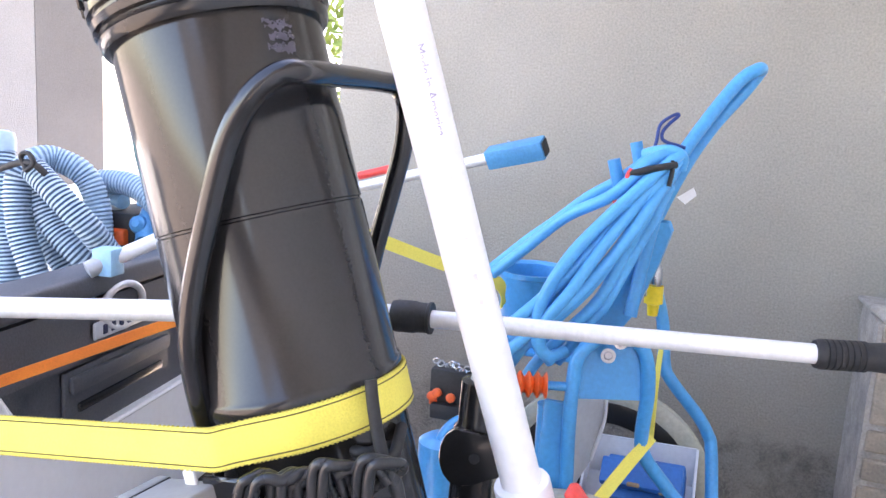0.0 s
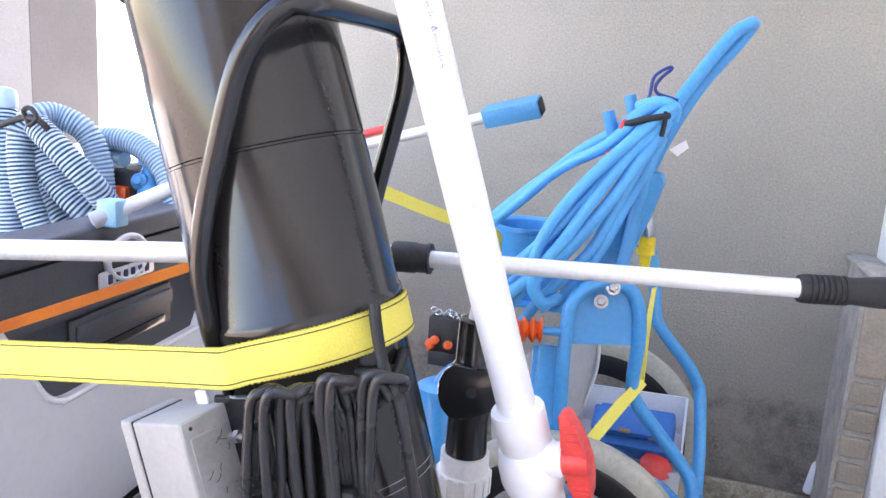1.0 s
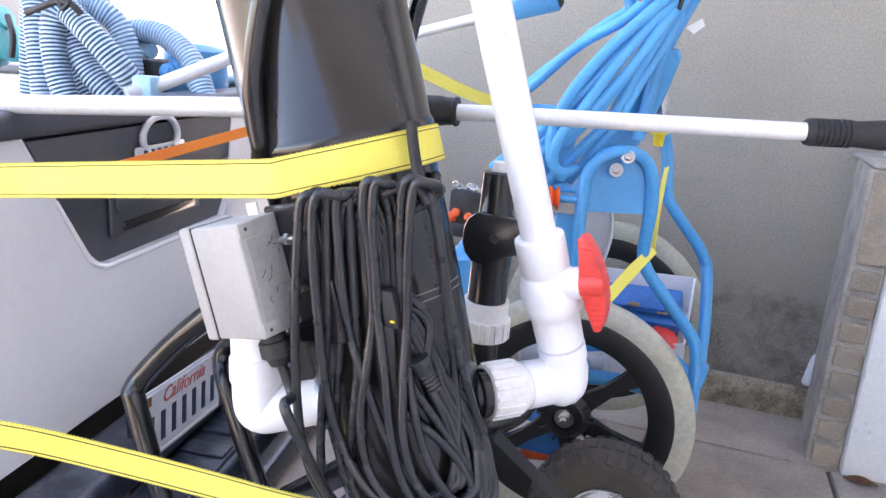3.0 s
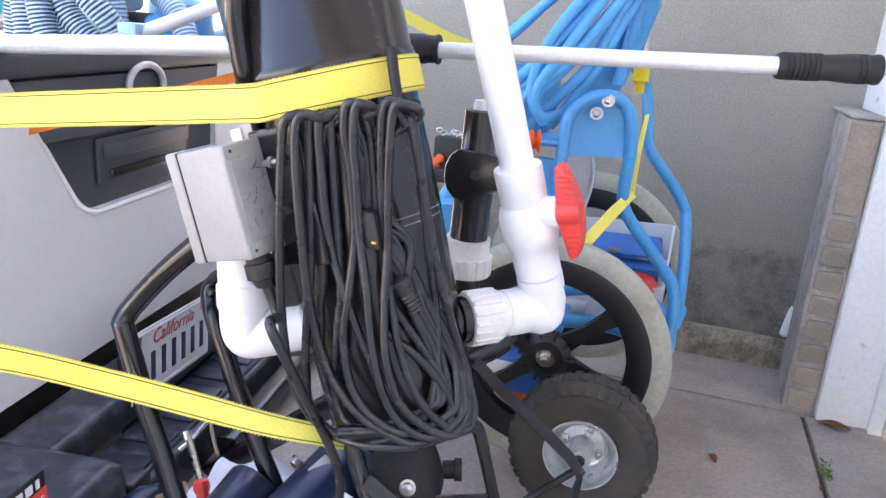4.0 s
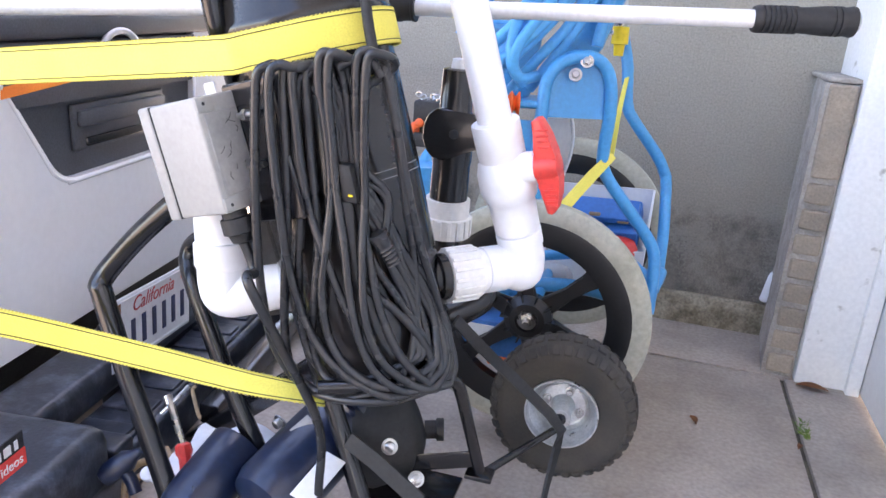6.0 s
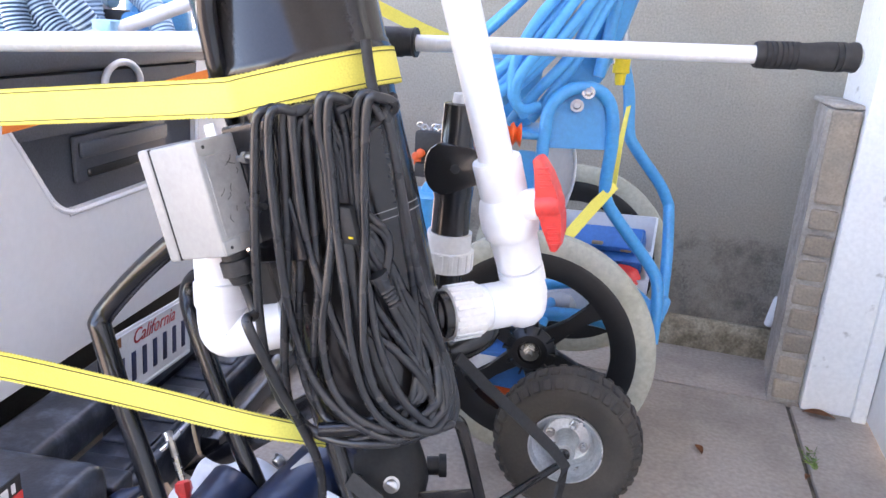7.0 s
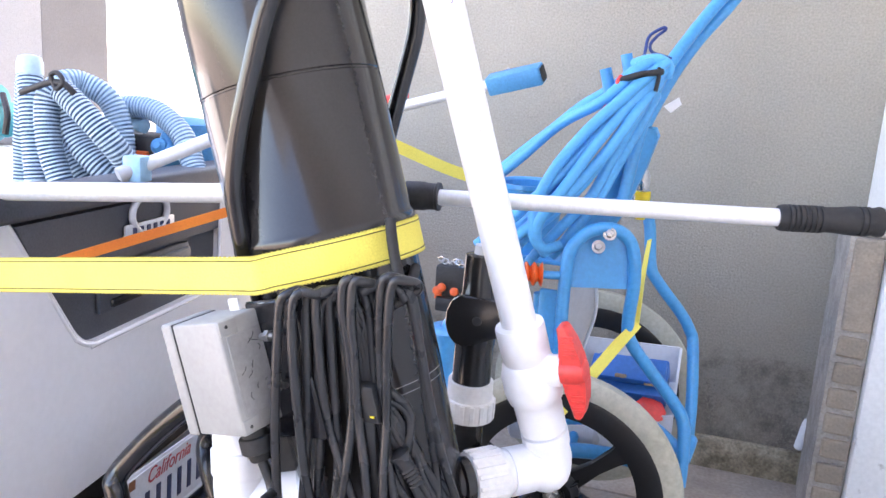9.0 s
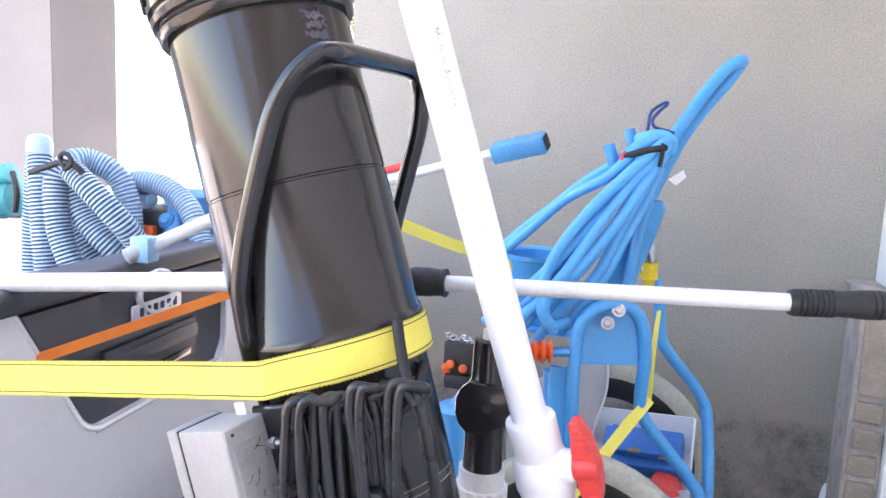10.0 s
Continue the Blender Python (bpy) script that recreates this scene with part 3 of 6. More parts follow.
# pump and motor under the tank
pump = part("pump", lathe(bmesh.new(), (-0.315, 0.903, 0.205), (0.62, 0.5, 0.15), [(-0.06, 0.02), (-0.06, 0.07), (-0.03, 0.088), (0.035, 0.09), (0.055, 0.08), (0.075, 0.05), (0.08, 0.02)], 40), "black_matt", vac, "black moulded pump housing")
part("outlet_boss", lathe(bmesh.new(), (-0.234, 0.929, 0.215), (0.9, 0.3, 0.05), [(0, 0.016), (0.02, 0.016), (0.021, 0.02), (0.033, 0.02)], 12), "black_matt", pump)
for px_ in ((-0.260, 0.825, 0.237), (-0.309, 0.799, 0.245), (-0.218, 0.844, 0.175)):
    part("pump_bolt", bolt(bmesh.new(), px_, (0.3, -0.85, 0.4), 0.009, 0.01), "steel", pump)
m0, m1 = V((-0.366, 0.875, 0.226)), V((-0.420, 0.698, 0.166))
md = (m1 - m0)
motor = part("motor", lathe(bmesh.new(), m0, md, [(-0.01, 0.05), (0.0, 0.068), (0.008, 0.069), (0.012, 0.064), (0.13, 0.064), (0.17, 0.063), (0.19, 0.055), (0.2, 0.02)], 40), "navy_paint", vac, "navy blue electric motor with a paper data label")
part("flange", lathe(bmesh.new(), m0 - md.normalized() * 0.012, md, [(0, 0.05), (0, 0.078), (0.012, 0.078), (0.013, 0.05)], 32), "navy_paint", motor)
part("motor_bolt", bolt(bmesh.new(), (-0.431, 0.783, 0.266), md, 0.008, 0.012), "steel", motor)
c0, c1 = V((-0.511, 0.792, 0.195)), V((-0.533, 0.682, 0.145))
part("capacitor_cover", lathe(bmesh.new(), c0, c1 - c0, [(-0.004, 0.03), (0.0, 0.045), (0.006, 0.048), (0.12, 0.048), (0.14, 0.042), (0.145, 0.01)], 32), "navy_paint", motor)
lab = block(bmesh.new(), (-0.338, 0.730, 0.220), V((-0.317, 0.785, 0.244)) - V((-0.351, 0.684, 0.196)), V((-0.302, 0.734, 0.208)) - V((-0.364, 0.726, 0.236)), (0.3, -0.85, 0.4), (0.085, 0.034, 0.0015), 0.0005, 1)
part("data_label", lab, "paper", motor, "white paper data label")
part("sticker", block(bmesh.new(), (-0.394, 0.787, 0.262), V((-0.378, 0.801, 0.275)) - V((-0.407, 0.761, 0.246)), V((-0.374, 0.772, 0.252)) - V((-0.407, 0.781, 0.272)), (0.3, -0.85, 0.4), (0.036, 0.02, 0.0015), 0.0005, 1), "box_side", motor)

# switch box on its bracket
b_up = V((-0.285, -0.02, 0.958)).normalized()
b_out = V((-0.92, 0.28, -0.27))
b_out = (b_out - b_up * b_out.dot(b_up)).normalized()   # side with the lid
b_in = b_up.cross(b_out).normalized()
if b_in.y > 0:
    b_in = -b_in                                        # toward the open drive
bc = V((-0.4555, 0.646, 0.713))
sbox = part("switch_box", block(bmesh.new(), bc, b_out, b_in, b_up, (0.0864, 0.066, 0.140), 0.003, 3), "box_grey", vac, "light grey plastic switch box with a screwed lid")
part("box_lid", block(bmesh.new(), bc + b_out * 0.0548, b_out, b_in, b_up, (0.0216, 0.069, 0.1435), 0.004, 3), "box_grey", sbox)
part("gasket", block(bmesh.new(), bc + b_out * 0.0436, b_out, b_in, b_up, (0.002, 0.0668, 0.141), 0.0005, 1), "black_matt", sbox)
for k_ in (-1, 1):
    boss = part("corner_boss", block(bmesh.new(), bc - b_out * 0.0425 + b_in * 0.019 + b_up * k_ * 0.060, b_out, b_in, b_up, (0.004, 0.026, 0.018), 0.002, 2), "box_grey", sbox)
    part("screw_hole", lathe(bmesh.new(), bc - b_out * 0.0443 + b_in * 0.022 + b_up * k_ * 0.061, -b_out, [(0, 0.0022), (0.0006, 0.0022)], 10), "black_matt", boss)
rng = random.Random(77)
scratch = bmesh.new()
for k_ in range(9):
    q0 = bc - b_out * 0.0442 + b_in * rng.uniform(-0.02, 0.015) + b_up * rng.uniform(-0.03, 0.045)
    q1 = q0 + b_in * rng.uniform(-0.012, 0.012) + b_up * rng.uniform(-0.012, 0.012)
    sweep(scratch, spline([q0, q0.lerp(q1, 0.5) + b_in * rng.uniform(-0.004, 0.004), q1], 4), 0.0004, 5)
part("scratches", scratch, "black_matt", sbox, "dark pen scribbles and scratches")
gl = bc - b_up * 0.071 - b_out * 0.024 + b_in * 0.006
part("cable_gland", lathe(bmesh.new(), gl, -b_up, [(0, 0.016), (0.008, 0.016), (0.009, 0.02), (0.028, 0.02), (0.03, 0.015), (0.04, 0.012), (0.042, 0.007)], 10), "black_matt", sbox)
part("lug", block(bmesh.new(), bc + b_up * 0.074 - b_out * 0.010 - b_in * 0.024, b_out, b_in, b_up, (0.02, 0.005, 0.022), 0.0024, 2), "white_plastic", sbox)
part("box_back", block(bmesh.new(), bc - b_out * 0.0425, b_out, b_in, b_up, (0.003, 0.05, 0.1), 0.001, 1), "box_side", sbox)
bracket = part("box_bracket", block(bmesh.new(), bc - b_out * 0.066 - b_in * 0.03 - b_up * 0.01, b_out, b_in, b_up, (0.085, 0.008, 0.175), 0.003, 1), "black_paint", vac)
for p_ in ((-0.403, 0.640, 0.768), (-0.390, 0.640, 0.709)):
    q = V(p_)
    part("bracket_bolt", lathe(lathe(bmesh.new(), q, -b_out, [(-0.008, 0.004), (0.022, 0.004)], 10), q - b_out * 0.002, -b_out, [(0, 0.0075), (0.007, 0.0075)], 6), "steel", bracket)
part("back_plate", outline(bmesh.new(), [(-0.479, 0.712, 0.843), (-0.421, 0.730, 0.847), (-0.349, 0.743, 0.487), (-0.416, 0.721, 0.475)], (-0.003, 0.008, 0)), "black_matt", vac)
part("lead", tube([gl - b_up * 0.03, gl - b_up * 0.08 - b_out * 0.006, (-0.371, 0.592, 0.581), (-0.348, 0.610, 0.511), (-0.316, 0.680, 0.346), (-0.315, 0.683, 0.231)], 0.0065, 10, 8), "cable_rubber", sbox)

# white pipework: left elbow
pl0, pl1, pl2 = V((-0.486, 0.712, 0.625)), V((-0.474, 0.702, 0.503)), V((-0.396, 0.740, 0.522))
elbow_l = part("pipe_elbow", tube([pl0, pl0.lerp(pl1, 0.6), pl0.lerp(pl1, 0.86), pl1.lerp(pl2, 0.06) + (pl0 - pl1) * 0.02, pl1.lerp(pl2, 0.3), pl1.lerp(pl2, 0.6), pl2], 0.0345, 28, 6), "pvc", vac, "white plastic pipe elbow")
part("socket", lathe(bmesh.new(), pl0.lerp(pl1, 0.38), pl1 - pl0, [(-0.002, 0.034), (0, 0.0372), (0.03, 0.0375), (0.036, 0.0345)], 28), "pvc", elbow_l)
part("clamp_ring", lathe(bmesh.new(), pl1.lerp(pl2, 0.93), pl2 - pl1, [(0, 0.035), (0, 0.04), (0.006, 0.041), (0.008, 0.037), (0.014, 0.037), (0.015, 0.041), (0.02, 0.04), (0.02, 0.035)], 32), "zinc", elbow_l)

# long white pipe with a red-handled ball valve
rc = V((-0.147, 0.868, 0.762))
PA = (V((-0.272, 0.765, 1.235)) - rc).normalized()
pipe = part("riser_pipe", lathe(bmesh.new(), rc - PA * 0.02, PA, [(0, 0.0245), (0.9, 0.0245)], 40), "pvc", vac, "long white plastic riser pipe with faint printing")
e_c = V((-0.090, 0.912, 0.548))
PB = (rc - e_c).normalized()
valve = part("ball_valve", lathe(bmesh.new(), rc, -PB, [(-0.002, 0.026), (0, 0.0335), (0.003, 0.0345), (0.05, 0.034), (0.052, 0.0325), (0.054, 0.0325), (0.058, 0.037), (0.072, 0.041), (0.098, 0.042), (0.113, 0.039), (0.117, 0.036), (0.119, 0.0345), (0.14, 0.034), (0.165, 0.0335), (0.167, 0.029), (0.19, 0.029)], 40), "pvc", vac, "white ball valve body")
el = V((-0.159, 0.853, 0.542))
elbow_r = part("pipe_elbow", tube([rc - PB * 0.17, rc - PB * 0.2, e_c + PB * 0.012 , e_c.lerp(el, 0.1) - PB * 0.01, e_c.lerp(el, 0.35), e_c.lerp(el, 0.9)], 0.0315, 32, 7), "pvc", vac, "white plastic pipe elbow")
ud = (el - e_c).normalized()
part("socket", lathe(bmesh.new(), e_c + ud * 0.038, ud, [(0, 0.0318), (0.0005, 0.0342), (0.034, 0.0345), (0.0345, 0.0318)], 40), "pvc", elbow_r)
part("socket", lathe(bmesh.new(), e_c + PB * 0.034, PB, [(0, 0.0318), (0.0005, 0.034), (0.022, 0.0342), (0.0225, 0.0318)], 40), "pvc", elbow_r)
un = part("union_nut", lathe(bmesh.new(), e_c.lerp(el, 0.9), ud, [(0, 0.03), (0.0, 0.037), (0.004, 0.0385), (0.05, 0.0385), (0.053, 0.03)], 40), "pvc_rib", vac, "ribbed white union nut")
u_a, u_s, u_u = frame_of(ud)
for k in range(16):
    ang = k * 2 * math.pi / 16
    d = u_s * math.cos(ang) + u_u * math.sin(ang)
    part("grip_rib", block(bmesh.new(), e_c.lerp(el, 0.9) + ud * 0.027 + d * 0.039, d, ud.cross(d), ud, (0.004, 0.007, 0.044), 0.001, 1), "pvc_rib", un)
part("tank_nipple", lathe(bmesh.new(), e_c.lerp(el, 0.9) + ud * 0.05, ud, [(0, 0.034), (0.014, 0.035), (0.016, 0.028), (0.1, 0.027)], 32), "black_plastic", vac)
hd_t, hd_b = V((-0.082, 0.855, 0.771)), V((-0.053, 0.874, 0.648))
h_ax = (hd_t - hd_b).normalized()
h_out = V((0.87, -0.1, -0.1))
h_out = (h_out - h_ax * h_out.dot(h_ax)).normalized()
h_side = h_ax.cross(h_out)
hc = (hd_t + hd_b) / 2
bm = bmesh.new()
shape = [(-0.067, -0.007), (-0.024, -0.011), (-0.02, -0.017), (0.02, -0.017), (0.024, -0.011), (0.067, -0.012), (0.069, 0.0), (0.064, 0.005), (0.045, 0.013), (0.02, 0.02), (0.0, 0.022), (-0.02, 0.022), (-0.045, 0.017), (-0.064, 0.009), (-0.069, 0.002)]
outline(bm, [hc + h_ax * a + h_out * b * 0.84 - h_side * 0.0125 for a, b in shape], h_side * 0.025)
bmesh.ops.bevel(bm, geom=list(bm.edges), offset=0.003, segments=2, affect="EDGES", profile=0.5)
handle = part("valve_handle", bm, "red_plastic", valve, "red plastic butterfly handle")
for k in range(4):
    for sgn in (-1, 1):
        part("handle_rib", block(bmesh.new(), hc + h_ax * sgn * (0.03 + k * 0.008) + h_out * 0.004 - h_side * 0.0125, h_out, h_side, h_ax, (0.018, 0.003, 0.003), 0.001, 1), "red_plastic", handle)
part("valve_stem", lathe(bmesh.new(), hc - h_out * 0.06, h_out, [(0, 0.022), (0.043, 0.022), (0.046, 0.019)], 28), "pvc", valve)
part("handle_hub", lathe(bmesh.new(), hc - h_out * 0.016, h_out, [(0, 0.012), (0, 0.019), (0.026, 0.019), (0.034, 0.016), (0.037, 0.008)], 28), "red_plastic", handle)
# printing along the pipe
pt = V((-0.245, 0.733, 1.205))
vdir = (V((0.0, 0.049, 1.171)) - pt).normalized()
along = -PA
pr = vdir - along * vdir.dot(along)
pr.normalize()
text_up = pr.cross(along)
ax_pt = rc + PA * (pt - rc).dot(PA)
lettering("printing", "Made in America", ax_pt + (pr * 0.0232 + text_up * 0.0075), along, text_up, 0.0135, "ink", pipe)
for s_, l_ in ((0.075, 0.012), (0.092, 0.007), (0.104, 0.012), (0.16, 0.01), (0.176, 0.014), (0.2, 0.008), (0.225, 0.012)):
    part("worn_print_bar", block(bmesh.new(), ax_pt + along * s_ + (pr * 0.0239 + text_up * 0.0055), along, text_up, pr, (l_, 0.006, 0.0006)), "ink_worn", pipe)

# black valve on its own riser behind the white one
va, vb = V((-0.254, 1.054, 0.826)), V((-0.262, 1.064, 0.40))
vd = (vb - va).normalized()
bvalve = part("black_riser", lathe(bmesh.new(), va, vd, [(0.012, 0.02), (0.014, 0.0265), (0.08, 0.0275), (0.088, 0.033), (0.1, 0.034), (0.165, 0.034), (0.172, 0.0325), (0.232, 0.033), (0.235, 0.0335), (0.236, 0.028), (0.42, 0.028)], 32), "black_plastic", vac, "black plastic riser with a knife valve")
part("white_tip", lathe(bmesh.new(), va, vd, [(-0.004, 0.006), (-0.003, 0.012), (0.016, 0.014)], 16), "white_plastic", bvalve)
vh_c = V((-0.243, 1.012, 0.713))
vh_n = V((0.14, -0.98, 0.1)).normalized()
vh_x = V((0.97, 0.13, 0.12))
vh_x = (vh_x - vh_n * vh_x.dot(vh_n)).normalized()
vh_z = vh_n.cross(vh_x) * (1 if vh_n.cross(vh_x).z > 0 else -1)
vh_s = [(-0.052, -0.004), (-0.049, 0.018), (-0.04, 0.034), (-0.026, 0.043), (-0.012, 0.042), (0.004, 0.036), (0.02, 0.029), (0.05, 0.026), (0.068, 0.022), (0.073, 0.012), (0.073, -0.008), (0.066, -0.018), (0.046, -0.024), (0.02, -0.03), (-0.004, -0.038), (-0.022, -0.042), (-0.038, -0.036), (-0.048, -0.022)]
bm = outline(bmesh.new(), [vh_c + vh_x * a + vh_z * b - vh_n * 0.008 for a, b in vh_s], vh_n * 0.016)
bmesh.ops.bevel(bm, geom=list(bm.edges), offset=0.004, segments=2, affect="EDGES", profile=0.5)
vh = part("valve_handle", bm, "black_plastic", bvalve, "black plastic butterfly handle")
part("handle_screw", lathe(bmesh.new(), vh_c + vh_n * 0.007, vh_n, [(0, 0.008), (0.003, 0.0075), (0.0035, 0.004)], 14), "black_matt", vh)
part("valve_neck", lathe(bmesh.new(), vh_c - vh_n * 0.035, vh_n, [(0, 0.024), (0.024, 0.022), (0.03, 0.018)], 24), "black_plastic", bvalve)
un2 = part("union_nut", lathe(bmesh.new(), va + vd * 0.232, vd, [(0, 0.03), (0, 0.0385), (0.03, 0.039), (0.031, 0.043), (0.066, 0.043), (0.067, 0.03)], 40), "pvc_rib", bvalve, "ribbed white union nut")
u_a, u_s, u_u = frame_of(vd)
for k in range(16):
    ang = k * 2 * math.pi / 16
    d = u_s * math.cos(ang) + u_u * math.sin(ang)
    part("grip_rib", block(bmesh.new(), va + vd * 0.28 + d * 0.0432, d, vd.cross(d), vd, (0.004, 0.008, 0.032), 0.001, 1), "pvc_rib", bvalve)
part("riser_elbow", tube([va + vd * 0.29, va + vd * 0.36, (-0.169, 0.996, 0.460), (-0.205, 0.954, 0.429), (-0.282, 0.899, 0.395)], 0.026, 20, 6), "black_plastic", bvalve)

# hook that holds the cable
part("cable_hook", tube([(-0.288, 0.727, 0.910), (-0.282, 0.722, 0.887), (-0.274, 0.717, 0.861), (-0.265, 0.711, 0.842), (-0.260, 0.712, 0.831), (-0.261, 0.738, 0.829), (-0.271, 0.782, 0.841)], 0.0068, 12, 6), "black_matt", vac)
part("cable_peg", tube([(-0.369, 0.770, 0.821), (-0.294, 0.719, 0.832), (-0.274, 0.756, 0.827)], 0.007, 10, 6), "black_matt", vac)

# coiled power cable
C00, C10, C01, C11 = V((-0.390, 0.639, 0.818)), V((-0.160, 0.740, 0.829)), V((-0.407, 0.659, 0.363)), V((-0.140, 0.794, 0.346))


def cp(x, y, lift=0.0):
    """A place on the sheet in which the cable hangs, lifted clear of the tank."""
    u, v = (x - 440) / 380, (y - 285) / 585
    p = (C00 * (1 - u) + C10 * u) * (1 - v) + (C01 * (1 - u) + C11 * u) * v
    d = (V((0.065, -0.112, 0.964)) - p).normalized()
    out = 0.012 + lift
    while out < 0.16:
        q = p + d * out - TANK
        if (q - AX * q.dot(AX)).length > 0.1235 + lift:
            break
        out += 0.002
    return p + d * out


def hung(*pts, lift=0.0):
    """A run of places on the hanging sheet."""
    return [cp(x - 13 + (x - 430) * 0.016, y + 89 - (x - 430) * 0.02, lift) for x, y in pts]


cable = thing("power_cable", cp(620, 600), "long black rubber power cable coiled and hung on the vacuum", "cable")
R_CABLE = 0.0058
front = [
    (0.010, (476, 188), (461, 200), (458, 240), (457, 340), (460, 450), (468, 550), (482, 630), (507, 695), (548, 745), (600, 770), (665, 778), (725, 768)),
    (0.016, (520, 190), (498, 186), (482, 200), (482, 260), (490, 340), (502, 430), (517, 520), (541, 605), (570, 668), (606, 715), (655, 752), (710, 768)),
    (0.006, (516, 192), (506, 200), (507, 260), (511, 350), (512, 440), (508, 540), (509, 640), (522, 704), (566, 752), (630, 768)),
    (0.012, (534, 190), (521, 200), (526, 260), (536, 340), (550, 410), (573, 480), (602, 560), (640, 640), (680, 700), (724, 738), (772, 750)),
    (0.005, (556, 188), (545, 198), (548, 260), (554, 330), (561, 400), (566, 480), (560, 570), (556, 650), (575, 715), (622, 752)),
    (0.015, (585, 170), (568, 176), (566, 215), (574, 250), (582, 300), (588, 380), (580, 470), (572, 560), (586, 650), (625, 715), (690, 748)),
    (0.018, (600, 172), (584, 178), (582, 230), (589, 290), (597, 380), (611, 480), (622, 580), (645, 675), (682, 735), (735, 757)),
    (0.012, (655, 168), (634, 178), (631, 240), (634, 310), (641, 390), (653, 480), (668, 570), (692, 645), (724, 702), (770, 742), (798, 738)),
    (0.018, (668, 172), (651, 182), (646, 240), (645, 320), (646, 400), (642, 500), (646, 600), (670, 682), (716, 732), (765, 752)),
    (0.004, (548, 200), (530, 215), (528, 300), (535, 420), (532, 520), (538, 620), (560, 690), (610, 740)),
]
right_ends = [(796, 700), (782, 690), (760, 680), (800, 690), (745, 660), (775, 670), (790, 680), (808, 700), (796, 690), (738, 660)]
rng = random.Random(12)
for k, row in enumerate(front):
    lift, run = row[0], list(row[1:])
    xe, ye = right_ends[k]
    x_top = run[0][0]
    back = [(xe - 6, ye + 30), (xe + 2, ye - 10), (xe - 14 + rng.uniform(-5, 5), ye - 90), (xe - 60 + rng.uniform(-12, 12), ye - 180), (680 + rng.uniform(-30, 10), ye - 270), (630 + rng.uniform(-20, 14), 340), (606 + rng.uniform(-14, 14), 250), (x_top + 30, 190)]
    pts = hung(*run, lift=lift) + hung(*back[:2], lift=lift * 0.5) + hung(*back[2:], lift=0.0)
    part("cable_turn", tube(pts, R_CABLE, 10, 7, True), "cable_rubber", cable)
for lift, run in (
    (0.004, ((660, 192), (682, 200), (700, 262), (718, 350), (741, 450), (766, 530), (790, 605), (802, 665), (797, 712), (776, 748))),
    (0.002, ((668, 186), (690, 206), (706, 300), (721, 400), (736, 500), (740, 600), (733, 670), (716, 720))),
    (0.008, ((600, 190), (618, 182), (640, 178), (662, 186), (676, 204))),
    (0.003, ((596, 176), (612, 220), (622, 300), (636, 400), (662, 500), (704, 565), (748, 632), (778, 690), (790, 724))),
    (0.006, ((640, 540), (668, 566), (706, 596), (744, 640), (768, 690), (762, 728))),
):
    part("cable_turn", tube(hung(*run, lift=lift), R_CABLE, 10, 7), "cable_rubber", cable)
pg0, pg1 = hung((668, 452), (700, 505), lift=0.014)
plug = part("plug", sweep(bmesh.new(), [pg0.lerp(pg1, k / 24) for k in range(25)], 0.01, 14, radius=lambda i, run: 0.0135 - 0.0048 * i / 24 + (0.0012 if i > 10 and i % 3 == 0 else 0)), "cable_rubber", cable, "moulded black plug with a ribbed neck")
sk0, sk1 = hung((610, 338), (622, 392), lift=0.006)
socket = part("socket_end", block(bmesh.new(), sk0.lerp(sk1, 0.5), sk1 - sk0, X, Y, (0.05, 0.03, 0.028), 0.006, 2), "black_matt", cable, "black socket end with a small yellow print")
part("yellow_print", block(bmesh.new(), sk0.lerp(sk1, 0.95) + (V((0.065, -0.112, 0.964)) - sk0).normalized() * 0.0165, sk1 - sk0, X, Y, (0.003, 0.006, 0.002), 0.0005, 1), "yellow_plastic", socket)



# ---- the blue service cart ----
cart = thing("service_cart", (-0.1, 1.4, 0.0), "blue painted steel pool service cart with big spoked wheels", "cart")
RB = 0.0128


def blue_tube(name, pts, r=RB, seg=14, steps=6, label=""):
    return part(name, tube(pts, r, seg, steps), "blue_paint", cart, label)


